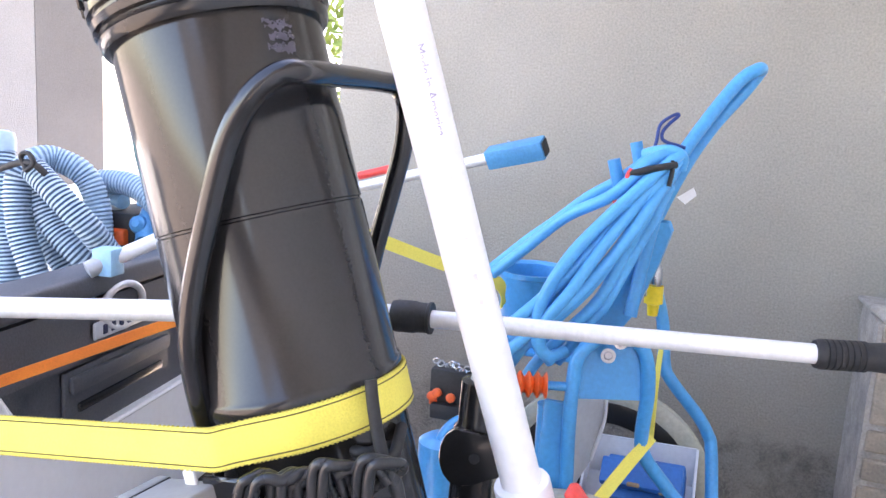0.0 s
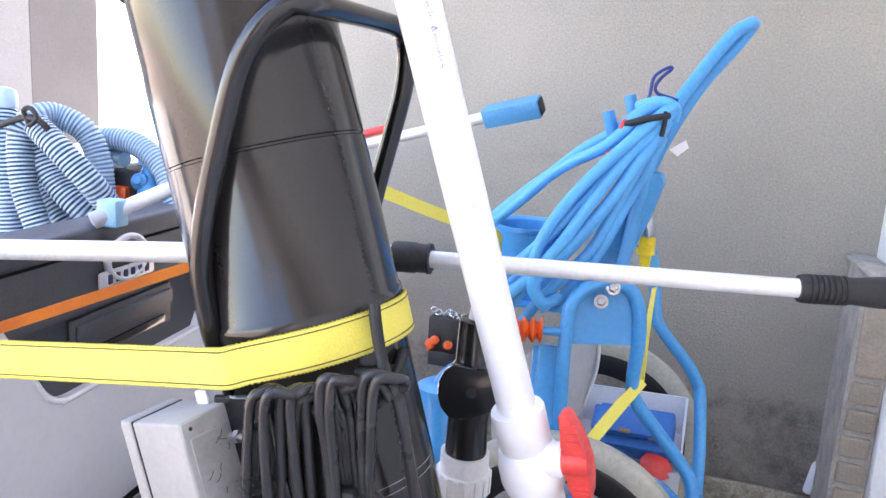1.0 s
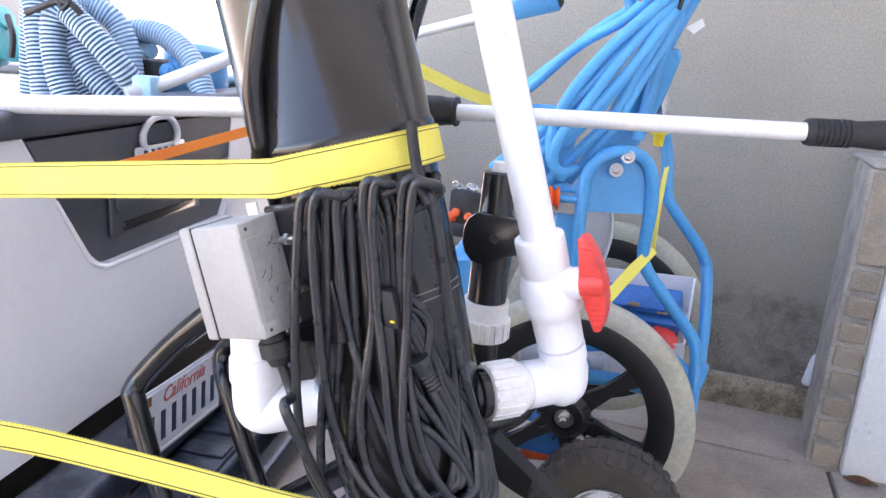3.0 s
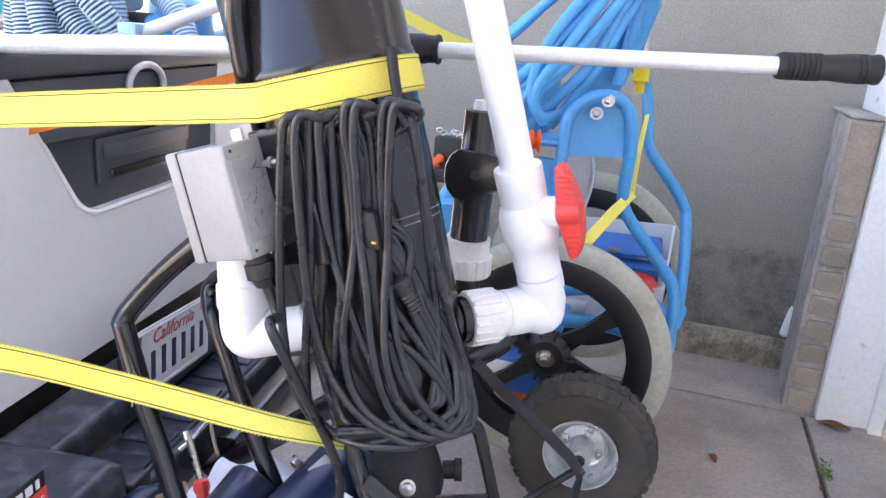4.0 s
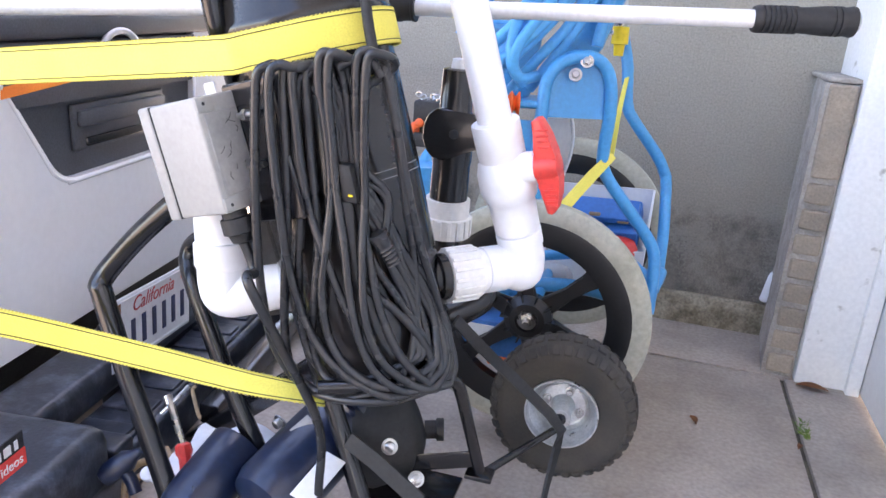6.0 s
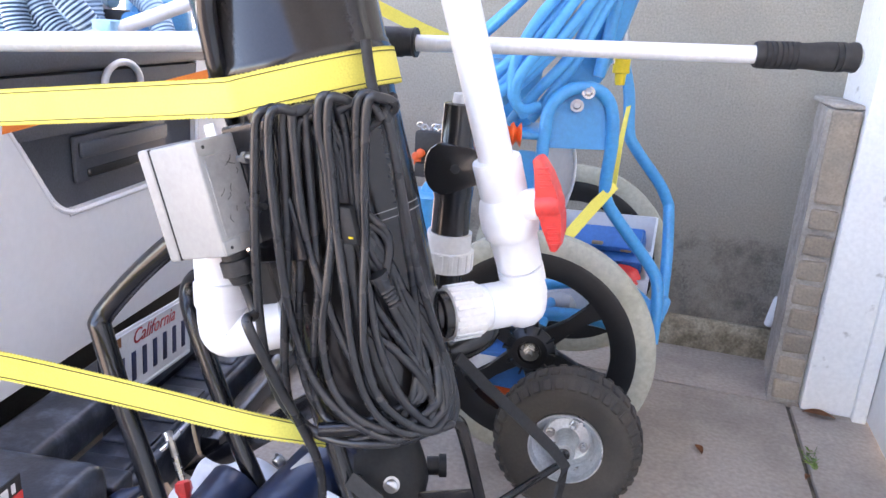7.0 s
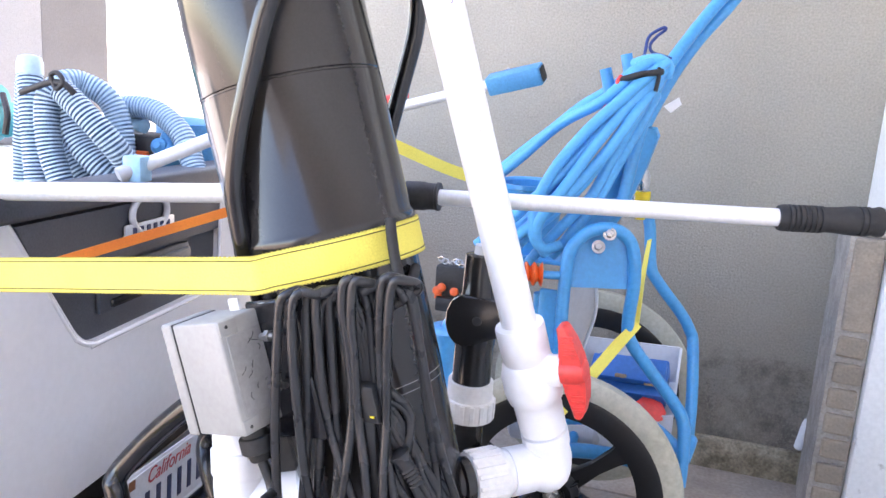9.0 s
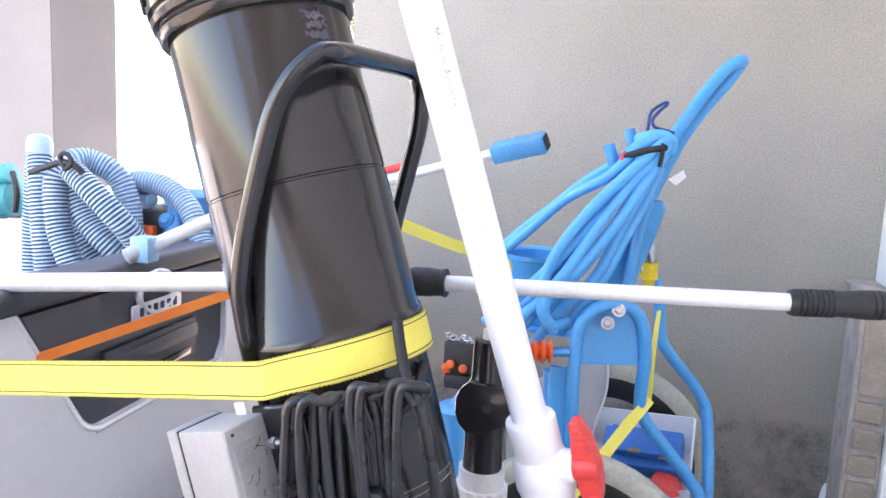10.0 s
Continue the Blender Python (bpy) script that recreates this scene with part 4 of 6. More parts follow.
def big_wheel(hub, nrm, r, name_label, turn=0.0):
    s_ = (V(X) - nrm * nrm.x).normalized()
    u_ = (V(Z) - nrm * nrm.z).normalized()
    w = part("wheel", lathe(bmesh.new(), hub, nrm, [(-0.018, r - 0.042), (-0.021, r - 0.03), (-0.02, r - 0.01), (-0.012, r), (0.012, r), (0.02, r - 0.01), (0.021, r - 0.03), (0.018, r - 0.042)], 72, None, True), "grey_rubber", cart, name_label)
    part("rim", lathe(bmesh.new(), hub, nrm, [(-0.014, r - 0.088), (-0.021, r - 0.045), (-0.019, r - 0.038), (0.019, r - 0.038), (0.021, r - 0.045), (0.014, r - 0.088)], 64, None, True), "wheel_black", w)
    hubp = part("hub", lathe(bmesh.new(), hub, nrm, [(-0.028, 0.02), (-0.028, 0.036), (-0.012, 0.05), (0.012, 0.05), (0.028, 0.036), (0.029, 0.024), (0.024, 0.022)], 40), "wheel_black", w)
    for k in range(10):
        a_ = k * math.pi / 5
        d = s_ * math.cos(a_) + u_ * math.sin(a_)
        part("hub_rib", block(bmesh.new(), hub + d * 0.044 + nrm * 0.014, d, nrm.cross(d), nrm, (0.026, 0.004, 0.02), 0.001, 1), "black_plastic", hubp)
    part("axle_nut", lathe(lathe(bmesh.new(), hub + nrm * 0.022, nrm, [(0, 0.02), (0.004, 0.02)], 24), hub + nrm * 0.024, nrm, [(0, 0.012), (0.012, 0.012), (0.013, 0.007), (0.024, 0.007)], 6), "steel", hubp)
    for k in range(6):
        a_ = turn + k * math.pi / 3
        d = s_ * math.cos(a_) + u_ * math.sin(a_)
        t_ = nrm.cross(d)
        bm = bmesh.new()
        L = r - 0.07
        sh = [(0.035, -0.021), (L * 0.55, -0.0125), (L * 0.8, -0.0125), (L * 0.93, -0.018), (L, -0.032), (L, 0.032), (L * 0.93, 0.018), (L * 0.8, 0.0125), (L * 0.55, 0.0125), (0.035, 0.021)]
        outline(bm, [hub + d * a + t_ * b - nrm * 0.009 for a, b in sh], nrm * 0.018)
        bmesh.ops.bevel(bm, geom=list(bm.edges), offset=0.003, segments=1, affect="EDGES", profile=0.5)
        part("spoke", bm, "wheel_black", w)
    return w


N1 = V((0.038, -0.999, 0.0)).normalized()
H1 = V((-0.1265, 1.275, 0.311))
big_wheel(H1, N1, 0.247, "large black six-spoke wheel with a pale grey tyre", 0.70)
H2 = V((-0.1125, 1.705, 0.377))
big_wheel(H2, N1, 0.247, "large black six-spoke wheel with a pale grey tyre", 0.95)
blue_tube("axle_tube", [H1 - N1 * 0.02, H1.lerp(H2, 0.5), H2 + N1 * 0.02], 0.012, 12, 0)

near = [(-0.160, 1.308, 0.369), (-0.145, 1.307, 0.495), (-0.149, 1.297, 0.661), (-0.150, 1.304, 0.749), (-0.145, 1.310, 0.794), (-0.119, 1.319, 0.826), (-0.084, 1.333, 0.836), (-0.052, 1.346, 0.826), (-0.032, 1.351, 0.795), (-0.024, 1.352, 0.734), (-0.027, 1.366, 0.650), (-0.018, 1.371, 0.609), (0.025, 1.383, 0.553), (0.076, 1.397, 0.491), (0.100, 1.397, 0.454), (0.108, 1.384, 0.406), (0.109, 1.364, 0.329), (0.105, 1.375, 0.374)]
blue_tube("near_side_frame", near)
far = [(-0.042, 1.584, 0.900), (-0.015, 1.565, 0.818), (-0.002, 1.551, 0.733), (0.018, 1.550, 0.698), (0.073, 1.575, 0.630), (0.096, 1.587, 0.592), (0.107, 1.584, 0.561), (0.118, 1.545, 0.458), (0.121, 1.493, 0.361), (0.124, 1.446, 0.395), (0.113, 1.402, 0.368)]
blue_tube("far_side_frame", far)
blue_tube("cross_tube", [(0.108, 1.386, 0.390), (0.032, 1.418, 0.428), (-0.039, 1.427, 0.418), (-0.149, 1.432, 0.392)], 0.012)
blue_tube("lower_tube", [(-0.263, 1.349, 0.295), (-0.126, 1.401, 0.338), (0.020, 1.420, 0.334), (0.048, 1.395, 0.294)], 0.016)
# push handle: a narrow loop
hA = [(-0.067, 1.421, 0.853), (-0.045, 1.441, 1.022), (-0.012, 1.448, 1.127), (0.031, 1.444, 1.209), (0.078, 1.436, 1.280), (0.093, 1.432, 1.301), (0.102, 1.446, 1.305), (0.100, 1.460, 1.298), (0.069, 1.466, 1.265), (0.020, 1.481, 1.197), (-0.021, 1.492, 1.119), (-0.056, 1.493, 1.009), (-0.081, 1.487, 0.892)]
hA = [(x_ + 0.006 * max(0, z_ - 1.1) / 0.2, y_ + 0.115 * max(0, z_ - 1.08) / 0.22, z_ + 0.012 * max(0, z_ - 1.1) / 0.2) for x_, y_, z_ in hA]
hA = [(x_ + (-0.012 if k < 5 else 0.010 if k > 7 else 0.0) * (1 if 1.1 < z_ < 1.3 else 0.4), y_, z_) for k, (x_, y_, z_) in enumerate(hA)]
blue_tube("push_handle", hA, 0.0125, 14, 7, "narrow blue tubular push handle")
# bolted plate in the arch, and the back board
pl = [(-0.150, 1.316, 0.779), (-0.130, 1.325, 0.817), (-0.098, 1.338, 0.830), (-0.063, 1.347, 0.822), (-0.041, 1.353, 0.790), (-0.035, 1.351, 0.719), (-0.146, 1.310, 0.717)]
bm = outline(bmesh.new(), pl, (0.0, 0.006, 0.002))
plate = part("bolt_plate", bm, "blue_paint", cart)
for p_ in ((-0.0775, 1.322, 0.8275), (-0.0955, 1.316, 0.8015)):
    part("plate_bolt", lathe(lathe(bmesh.new(), p_, (0.1, -0.93, 0.35), [(-0.002, 0.0128), (0.003, 0.0128)], 20), p_, (0.1, -0.93, 0.35), [(0, 0.0085), (0.007, 0.0085), (0.009, 0.0065)], 6), "steel", plate)
board = [(-0.173, 1.399, 0.799), (-0.130, 1.407, 0.890), (-0.053, 1.441, 1.008), (-0.038, 1.444, 1.028), (-0.023, 1.449, 1.027), (-0.016, 1.448, 1.011), (-0.033, 1.458, 0.947), (-0.069, 1.461, 0.844), (-0.109, 1.449, 0.785)]
part("back_board", outline(bmesh.new(), board, (0.004, 0.012, 0.004)), "blue_paint", cart)
for p0, p1 in (((-0.128, 1.409, 1.137), (-0.111, 1.413, 1.080)), ((-0.096, 1.465, 1.170), (-0.083, 1.467, 1.121))):
    blue_tube("peg", [p0, V(p0).lerp(V(p1), 0.5), p1], 0.0115, 12, 0)
part("side_bracket", block(bmesh.new(), (-0.178, 1.309, 0.607), V((-0.177, 1.317, 0.698)) - V((-0.180, 1.307, 0.500)), X, Y, (0.2, 0.045, 0.012), 0.004), "blue_paint", cart)
part("inner_column", tube([(-0.194, 1.332, 0.692), (-0.191, 1.330, 0.575), (-0.181, 1.330, 0.405)], 0.02, 16, 4), "blue_paint", cart)
# bucket
bk = V((-0.296, 1.628, 0.879))
bucket = solid("bucket", lathe(bmesh.new(), bk, (0.0, 0.05, -1.0), [(0.128, 0.0), (0.128, 0.06), (0.002, 0.072), (-0.004, 0.078), (-0.004, 0.084), (0.006, 0.084), (0.008, 0.079), (0.14, 0.067), (0.16, 0.06), (0.161, 0.0)], 40), "blue_paint", "blue plastic bucket standing in the service cart", "bucket")
# bracket shelf that carries the bucket and tray
part("shelf", block(bmesh.new(), bk + V((0.02, 0.0, -0.168)), X, Y, Z, (0.2, 0.16, 0.01), 0.003), "blue_paint", cart)

# pressure hose looped over the pegs
hose = thing("blue_hose", (-0.107, 1.369, 1.003), "bright blue hose looped over the cart's pegs", "hose")
RH = 0.0108
strands = [
    [(-0.029, 1.421, 1.156), (-0.064, 1.385, 1.139), (-0.119, 1.367, 1.077), (-0.205, 1.405, 1.025), (-0.280, 1.433, 0.955), (-0.343, 1.445, 0.895), (-0.365, 1.442, 0.853)],
    [(-0.066, 1.417, 1.143), (-0.122, 1.434, 1.096), (-0.172, 1.444, 1.062), (-0.229, 1.459, 1.012), (-0.289, 1.474, 0.962), (-0.354, 1.475, 0.900)],
    [(-0.015, 1.415, 1.155), (-0.044, 1.384, 1.126), (-0.084, 1.347, 1.081), (-0.141, 1.318, 1.015), (-0.190, 1.300, 0.943), (-0.219, 1.301, 0.874), (-0.220, 1.301, 0.817), (-0.201, 1.313, 0.786), (-0.174, 1.343, 0.790)],
    [(-0.018, 1.422, 1.142), (-0.058, 1.373, 1.086), (-0.111, 1.339, 1.021), (-0.173, 1.316, 0.942), (-0.235, 1.306, 0.871), (-0.291, 1.300, 0.817), (-0.331, 1.302, 0.779)],
    [(-0.021, 1.429, 1.126), (-0.048, 1.385, 1.077), (-0.087, 1.355, 1.006), (-0.135, 1.336, 0.923), (-0.188, 1.329, 0.857), (-0.243, 1.323, 0.798), (-0.282, 1.331, 0.735)],
    [(-0.034, 1.442, 1.105), (-0.060, 1.392, 1.045), (-0.090, 1.370, 0.974), (-0.124, 1.355, 0.891), (-0.178, 1.348, 0.822), (-0.225, 1.354, 0.760), (-0.258, 1.354, 0.699)],
    [(-0.066, 1.446, 1.123), (-0.098, 1.416, 1.070), (-0.132, 1.397, 1.028), (-0.178, 1.394, 0.971), (-0.206, 1.399, 0.925), (-0.227, 1.395, 0.880)],
    [(-0.051, 1.431, 1.134), (-0.088, 1.389, 1.083), (-0.135, 1.360, 1.001), (-0.185, 1.340, 0.917), (-0.229, 1.336, 0.849), (-0.272, 1.335, 0.801)],
    [(-0.025, 1.415, 1.117), (-0.055, 1.364, 1.063), (-0.093, 1.335, 0.993), (-0.146, 1.315, 0.916), (-0.194, 1.306, 0.861), (-0.245, 1.303, 0.813), (-0.288, 1.302, 0.764)],
    [(-0.040, 1.402, 1.126), (-0.078, 1.352, 1.062), (-0.125, 1.319, 0.987), (-0.168, 1.302, 0.911), (-0.206, 1.296, 0.851), (-0.214, 1.302, 0.808), (-0.195, 1.323, 0.773)],
    [(-0.028, 1.443, 1.095), (-0.053, 1.401, 1.025), (-0.084, 1.379, 0.953), (-0.115, 1.367, 0.879), (-0.158, 1.363, 0.811), (-0.191, 1.365, 0.762)],
    [(-0.077, 1.425, 1.148), (-0.053, 1.413, 1.156), (-0.029, 1.410, 1.158), (-0.011, 1.425, 1.147), (-0.013, 1.432, 1.127)],
]
for st in strands:
    part("hose_strand", tube(st, RH, 12, 8), "blue_hose", hose)
# clip, hook and tag
clip = thing("spring_clip", (-0.062, 1.383, 1.120), "black spring clip with a red handle gripping the hose", "clip")
part("clip_arm", tube([(-0.093, 1.367, 1.115), (-0.062, 1.365, 1.125), (-0.030, 1.384, 1.133), (-0.021, 1.393, 1.135)], 0.0065, 10, 5), "black_matt", clip)
part("clip_jaw", tube([(-0.027, 1.389, 1.142), (-0.025, 1.385, 1.123), (-0.028, 1.385, 1.098)], 0.004, 8, 5), "black_matt", clip)
part("clip_grip", tube([(-0.092, 1.368, 1.123), (-0.097, 1.364, 1.111), (-0.094, 1.367, 1.092)], 0.0045, 8, 5), "red_plastic", clip)
solid("red_cord", tube([(-0.117, 1.366, 1.067), (-0.110, 1.362, 1.061), (-0.104, 1.369, 1.055)], 0.004, 8, 5), "red_plastic", "short red cord knotted round the hose", "cord")
solid("hook", tube([(-0.070, 1.436, 1.135), (-0.060, 1.445, 1.168), (-0.057, 1.451, 1.199), (-0.048, 1.462, 1.213), (-0.031, 1.474, 1.224), (-0.027, 1.475, 1.221), (-0.041, 1.462, 1.206), (-0.051, 1.451, 1.189), (-0.046, 1.451, 1.175), (-0.021, 1.457, 1.168), (-0.009, 1.461, 1.165)], 0.0032, 10, 6), "hook_blue", "dark blue wire hook above the coiled hose", "hook")
solid("tag", outline(bmesh.new(), [(-0.014, 1.486, 1.073), (0.014, 1.499, 1.093), (0.021, 1.500, 1.079), (0.002, 1.491, 1.061)], (0.0, 0.002, 0.0)), "paper", "small white paper tag tied to the push handle", "tag")
# brass-ended fitting with a yellow collar
fit_ = thing("hose_fitting", (-0.036, 1.519, 0.888), "steel hose fitting with a yellow collar", "fitting")
fa, fb = V((-0.039, 1.533, 0.959)), V((-0.036, 1.533, 0.854))
part("nipple", lathe(bmesh.new(), fa, fb - fa, [(0, 0.008), (0.02, 0.009), (0.03, 0.013), (0.055, 0.014), (0.06, 0.012), (0.075, 0.012)], 20), "steel", fit_)
part("collar", lathe(bmesh.new(), fa.lerp(fb, 0.62), fb - fa, [(0, 0.012), (0, 0.0175), (0.035, 0.018), (0.037, 0.012), (0.06, 0.01)], 24), "yellow_plastic", fit_)
part("lever", block(bmesh.new(), (-0.056, 1.506, 0.881), X, Y, Z, (0.014, 0.006, 0.012), 0.002, 1), "steel", fit_)
# orange ribbed bellows
bo = thing("bellows", (-0.219, 1.281, 0.742), "orange ribbed rubber bellows on the cart's frame", "bellows")
b0, b1 = V((-0.253, 1.270, 0.740)), V((-0.161, 1.299, 0.740))
part("bellows_body", sweep(bmesh.new(), [b0.lerp(b1, k / 24 * 0.64) for k in range(25)], 0.015, 16, radius=lambda i, s: 0.0135 + 0.0105 * (0.5 + 0.5 * math.cos(i / 24 * 4 * 2 * math.pi))), "orange_plastic", bo)
part("rod", tube([b0, b1], 0.008, 10, 0), "blue_paint", bo)

# control pack with chain
pack = thing("battery_pack", (-0.359, 1.374, 0.683), "small black control pack with orange buttons and a chain on top", "battery pack")
pc = V((-0.389, 1.365, 0.684))
part("case", block(bmesh.new(), pc, X, Y, Z, (0.075, 0.05, 0.07), 0.006), "black_matt", pack)
part("side_cell", block(bmesh.new(), pc + V((0.0, -0.024, -0.045)), X, Y, Z, (0.06, 0.03, 0.03), 0.004), "black_matt", pack)
for dx, dz in ((-0.02, -0.012), (0.008, -0.018), (-0.03, -0.02)):
    part("button", lathe(bmesh.new(), pc + V((dx, -0.025, dz)), (0.1, -1, 0.3), [(0, 0.009), (0.01, 0.009), (0.012, 0.006)], 14), "orange_plastic", pack)
part("band", block(bmesh.new(), pc + V((-0.028, -0.024, -0.028)), X, Y, Z, (0.016, 0.008, 0.02), 0.002, 1), "orange_plastic", pack)
for k in range(9):
    a_ = k * 0.7
    c_ = pc + V((-0.03 + k * 0.008, -0.012 + 0.006 * math.sin(a_), 0.04 + 0.006 * math.cos(a_ * 2)))
    ring = [c_ + V((0.007 * math.cos(q), 0.003 * math.sin(q) * (k % 2), 0.005 * math.sin(q))) for q in (0, 1.05, 2.1, 3.14, 4.19, 5.24)]
    part("chain_link", tube(ring, 0.0014, 6, 2, True), "steel", pack)
# pump body of the cart seen beside the pack
part("side_tank", lathe(bmesh.new(), (-0.379, 1.297, 0.547), (0.0, 0.0, -1), [(-0.06, 0.03), (-0.05, 0.045), (0.05, 0.045), (0.06, 0.052), (0.075, 0.052), (0.08, 0.04), (0.2, 0.038)], 28), "blue_paint", cart)
part("side_post", tube([(-0.328, 1.312, 0.647), (-0.364, 1.296, 0.622), (-0.375, 1.284, 0.581), (-0.367, 1.293, 0.457)], 0.016, 12, 5), "blue_paint", cart)

# white tray with a blue tool box, and a grey bin
tray = thing("tray", (-0.015, 1.533, 0.408), "white plastic tray carrying a blue tool box on the cart", "tray")
tA, tB, tC, tD = V((-0.139, 1.666, 0.516)), V((0.083, 1.643, 0.531)), V((0.080, 1.501, 0.420)), V((-0.145, 1.486, 0.381))
dn = V((0.0, 0.0, -0.09))
for p0, p1 in ((tA, tB), (tB, tC), (tC, tD), (tD, tA)):
    bm = outline(bmesh.new(), [p0, p1, p1 + dn, p0 + dn], (p1 - p0).cross(dn).normalized() * 0.005)
    part("tray_wall", bm, "white_plastic", tray)
part("tray_floor", outline(bmesh.new(), [tA + dn, tB + dn, tC + dn, tD + dn], (0, 0, 0.004)), "white_plastic", tray)
tool = thing("tool_box", (-0.001, 1.573, 0.478), "blue plastic tool box lying in the white tray", "tool box")
tax = (tB - tA).normalized()
tay = (tC - tB).normalized()
part("box_body", block(bmesh.new(), (-0.014, 1.576, 0.458), tax, tay, tax.cross(tay), (0.16, 0.1, 0.05), 0.006), "blue_bright", tool)
part("box_top", block(bmesh.new(), V((-0.023, 1.547, 0.490)), tax, tay, tax.cross(tay), (0.165, 0.06, 0.02), 0.005), "blue_bright", tool)
for p_ in ((-0.036, 1.500, 0.490), (0.027, 1.518, 0.476)):
    part("latch", block(bmesh.new(), p_, tax, tay, Z, (0.026, 0.008, 0.006), 0.002, 1), "tan_hose", tool)
solid("rag", lathe(bmesh.new(), (0.034, 1.508, 0.417), (0.2, -0.5, 0.8), [(0, 0.03), (0.008, 0.034), (0.015, 0.02), (0.018, 0.004)], 9), "red_plastic", "small faded red rag in the white tray", "rag")
bin_ = thing("bin", (-0.130, 1.476, 0.617), "pale grey plastic bin hung inside the cart's frame", "bin")
part("bin_wall", outline(bmesh.new(), [(-0.158, 1.379, 0.710), (-0.109, 1.457, 0.700), (-0.103, 1.465, 0.624), (-0.121, 1.464, 0.545), (-0.145, 1.406, 0.509)], (0.004, 0.006, 0)), "grey_plastic", bin_)
part("bin_rim", tube([(-0.158, 1.379, 0.710), (-0.131, 1.419, 0.707), (-0.108, 1.457, 0.698), (-0.102, 1.466, 0.630), (-0.121, 1.463, 0.543)], 0.004, 8, 5), "white_plastic", bin_)
jug = solid("jug", lathe(bmesh.new(), (-0.136, 1.505, 0.334), (1.0, -0.05, 0.05), [(-0.14, 0.02), (-0.13, 0.034), (0.03, 0.036), (0.06, 0.03), (0.075, 0.012)], 24), "grey_plastic", "pale translucent plastic jug lying behind the big wheel", "jug")
solid("crate", block(bmesh.new(), (-0.231, 1.342, 0.237), X, Y, Z, (0.2, 0.1, 0.08), 0.006), "blue_bright", "blue labelled crate under the cart", "crate")
solid("carton_label", block(bmesh.new(), V((-0.225, 1.2905, 0.250)), X, Y, Z, (0.07, 0.003, 0.035), 0.001, 1), "paper", "worn paper label on the blue crate", "label")
solid("float", lathe(bmesh.new(), (-0.178, 1.321, 0.190), (1, 0, 0.2), [(-0.04, 0.008), (-0.034, 0.02), (0.034, 0.022), (0.045, 0.008)], 18), "orange_plastic", "orange plastic float under the cart", "float")


# ---- poles ----
pole = thing("telescopic_pole", (-0.3, 1.02, 0.9), "silver telescopic pole with a black locking collar and ribbed grip", "pole")
pa, pb_, pc_, pd_ = V((-0.33, 1.0185, 0.903)), V((-0.375, 1.016, 0.902)), V((0.176, 1.05, 0.922)), V((0.312, 1.0745, 0.927))
pdir = (pc_ - pa).normalized()
part("inner_tube", lathe(bmesh.new(), pa, pc_ - pa, [(0, 0.0128), ((pc_ - pa).length + 0.01, 0.0128)], 28), "aluminium", pole)
pl_ = V((-1.072, 0.860, 0.854))
part("outer_tube", tube([pb_, pl_, pl_ + (pl_ - pb_) * 0.6], 0.0162, 28, 0), "aluminium", pole)
part("lock_collar", lathe(bmesh.new(), pb_ - pdir * 0.005, pdir, [(0, 0.017), (0.0, 0.022), (0.006, 0.0235), (0.034, 0.0235), (0.036, 0.022), (0.052, 0.0215), (0.054, 0.0235), (0.058, 0.023), (0.058, 0.014)], 14), "black_matt", pole)
gd = (pd_ - pc_)
gl_ = gd.length
prof = [(0, 0.0135), (0, 0.0175)]
for k in range(8):
    prof += [(0.006 + k * 0.007, 0.0195), (0.010 + k * 0.007, 0.0195), (0.0105 + k * 0.007, 0.0178), (0.0125 + k * 0.007, 0.0178)]
prof += [(0.075, 0.0185), (0.095, 0.0205)]
for k in range(3):
    prof += [(0.1 + k * 0.008, 0.0208), (0.105 + k * 0.008, 0.0208), (0.1055 + k * 0.008, 0.0192), (0.1075 + k * 0.008, 0.0192)]
prof += [(gl_ - 0.004, 0.0215), (gl_, 0.0205), (gl_ + 0.001, 0.012)]
part("grip", lathe(bmesh.new(), pc_, gd, prof, 28), "black_matt", pole, "ribbed black rubber grip")
part("end_plug", lathe(bmesh.new(), pd_, gd, [(0, 0.016), (0.002, 0.0165), (0.005, 0.014), (0.006, 0.004)], 24), "grey_plastic", pole)
pole2 = thing("brush_pole", (-0.619, 1.820, 1.055), "silver pole ending in a blue square clamp, with a red band", "pole")
q0, q1, q2 = V((-1.479, 1.907, 0.820)), V((-0.478, 1.874, 1.107)), V((-0.340, 1.850, 1.142))
part("shaft", tube([q0, q1], 0.0145, 24, 0), "aluminium", pole2)
qd = (q2 - q1).normalized()
qn = V((0.1, -0.4, 0.9))
qn = (qn - qd * qn.dot(qd)).normalized()
head = part("clamp_head", block(bmesh.new(), (q1 + q2) / 2, qd, qn, qd.cross(qn), ((q2 - q1).length + 0.01, 0.05, 0.05), 0.006), "blue_clamp", pole2, "blue square plastic clamp")
part("socket_mouth", block(bmesh.new(), q2 + qd * 0.0045, qd, qn, qd.cross(qn), (0.004, 0.038, 0.038), 0.004), "black_matt", head)
part("seam_ridge", block(bmesh.new(), (q1 + q2) / 2 - qd.cross(qn) * 0.0255 + qn * 0.006, qd, qn, qd.cross(qn), ((q2 - q1).length, 0.005, 0.004), 0.001, 1), "blue_clamp", head)
for f_, h_ in ((0.12, -0.02), (0.85, -0.018), (0.35, 0.024)):
    part("rivet", lathe(bmesh.new(), q1.lerp(q2, f_) + qn * h_ * 1.0 - qd.cross(qn) * 0.0255, -qd.cross(qn), [(0, 0.005), (0.002, 0.004), (0.003, 0.001)], 10), "steel", head)
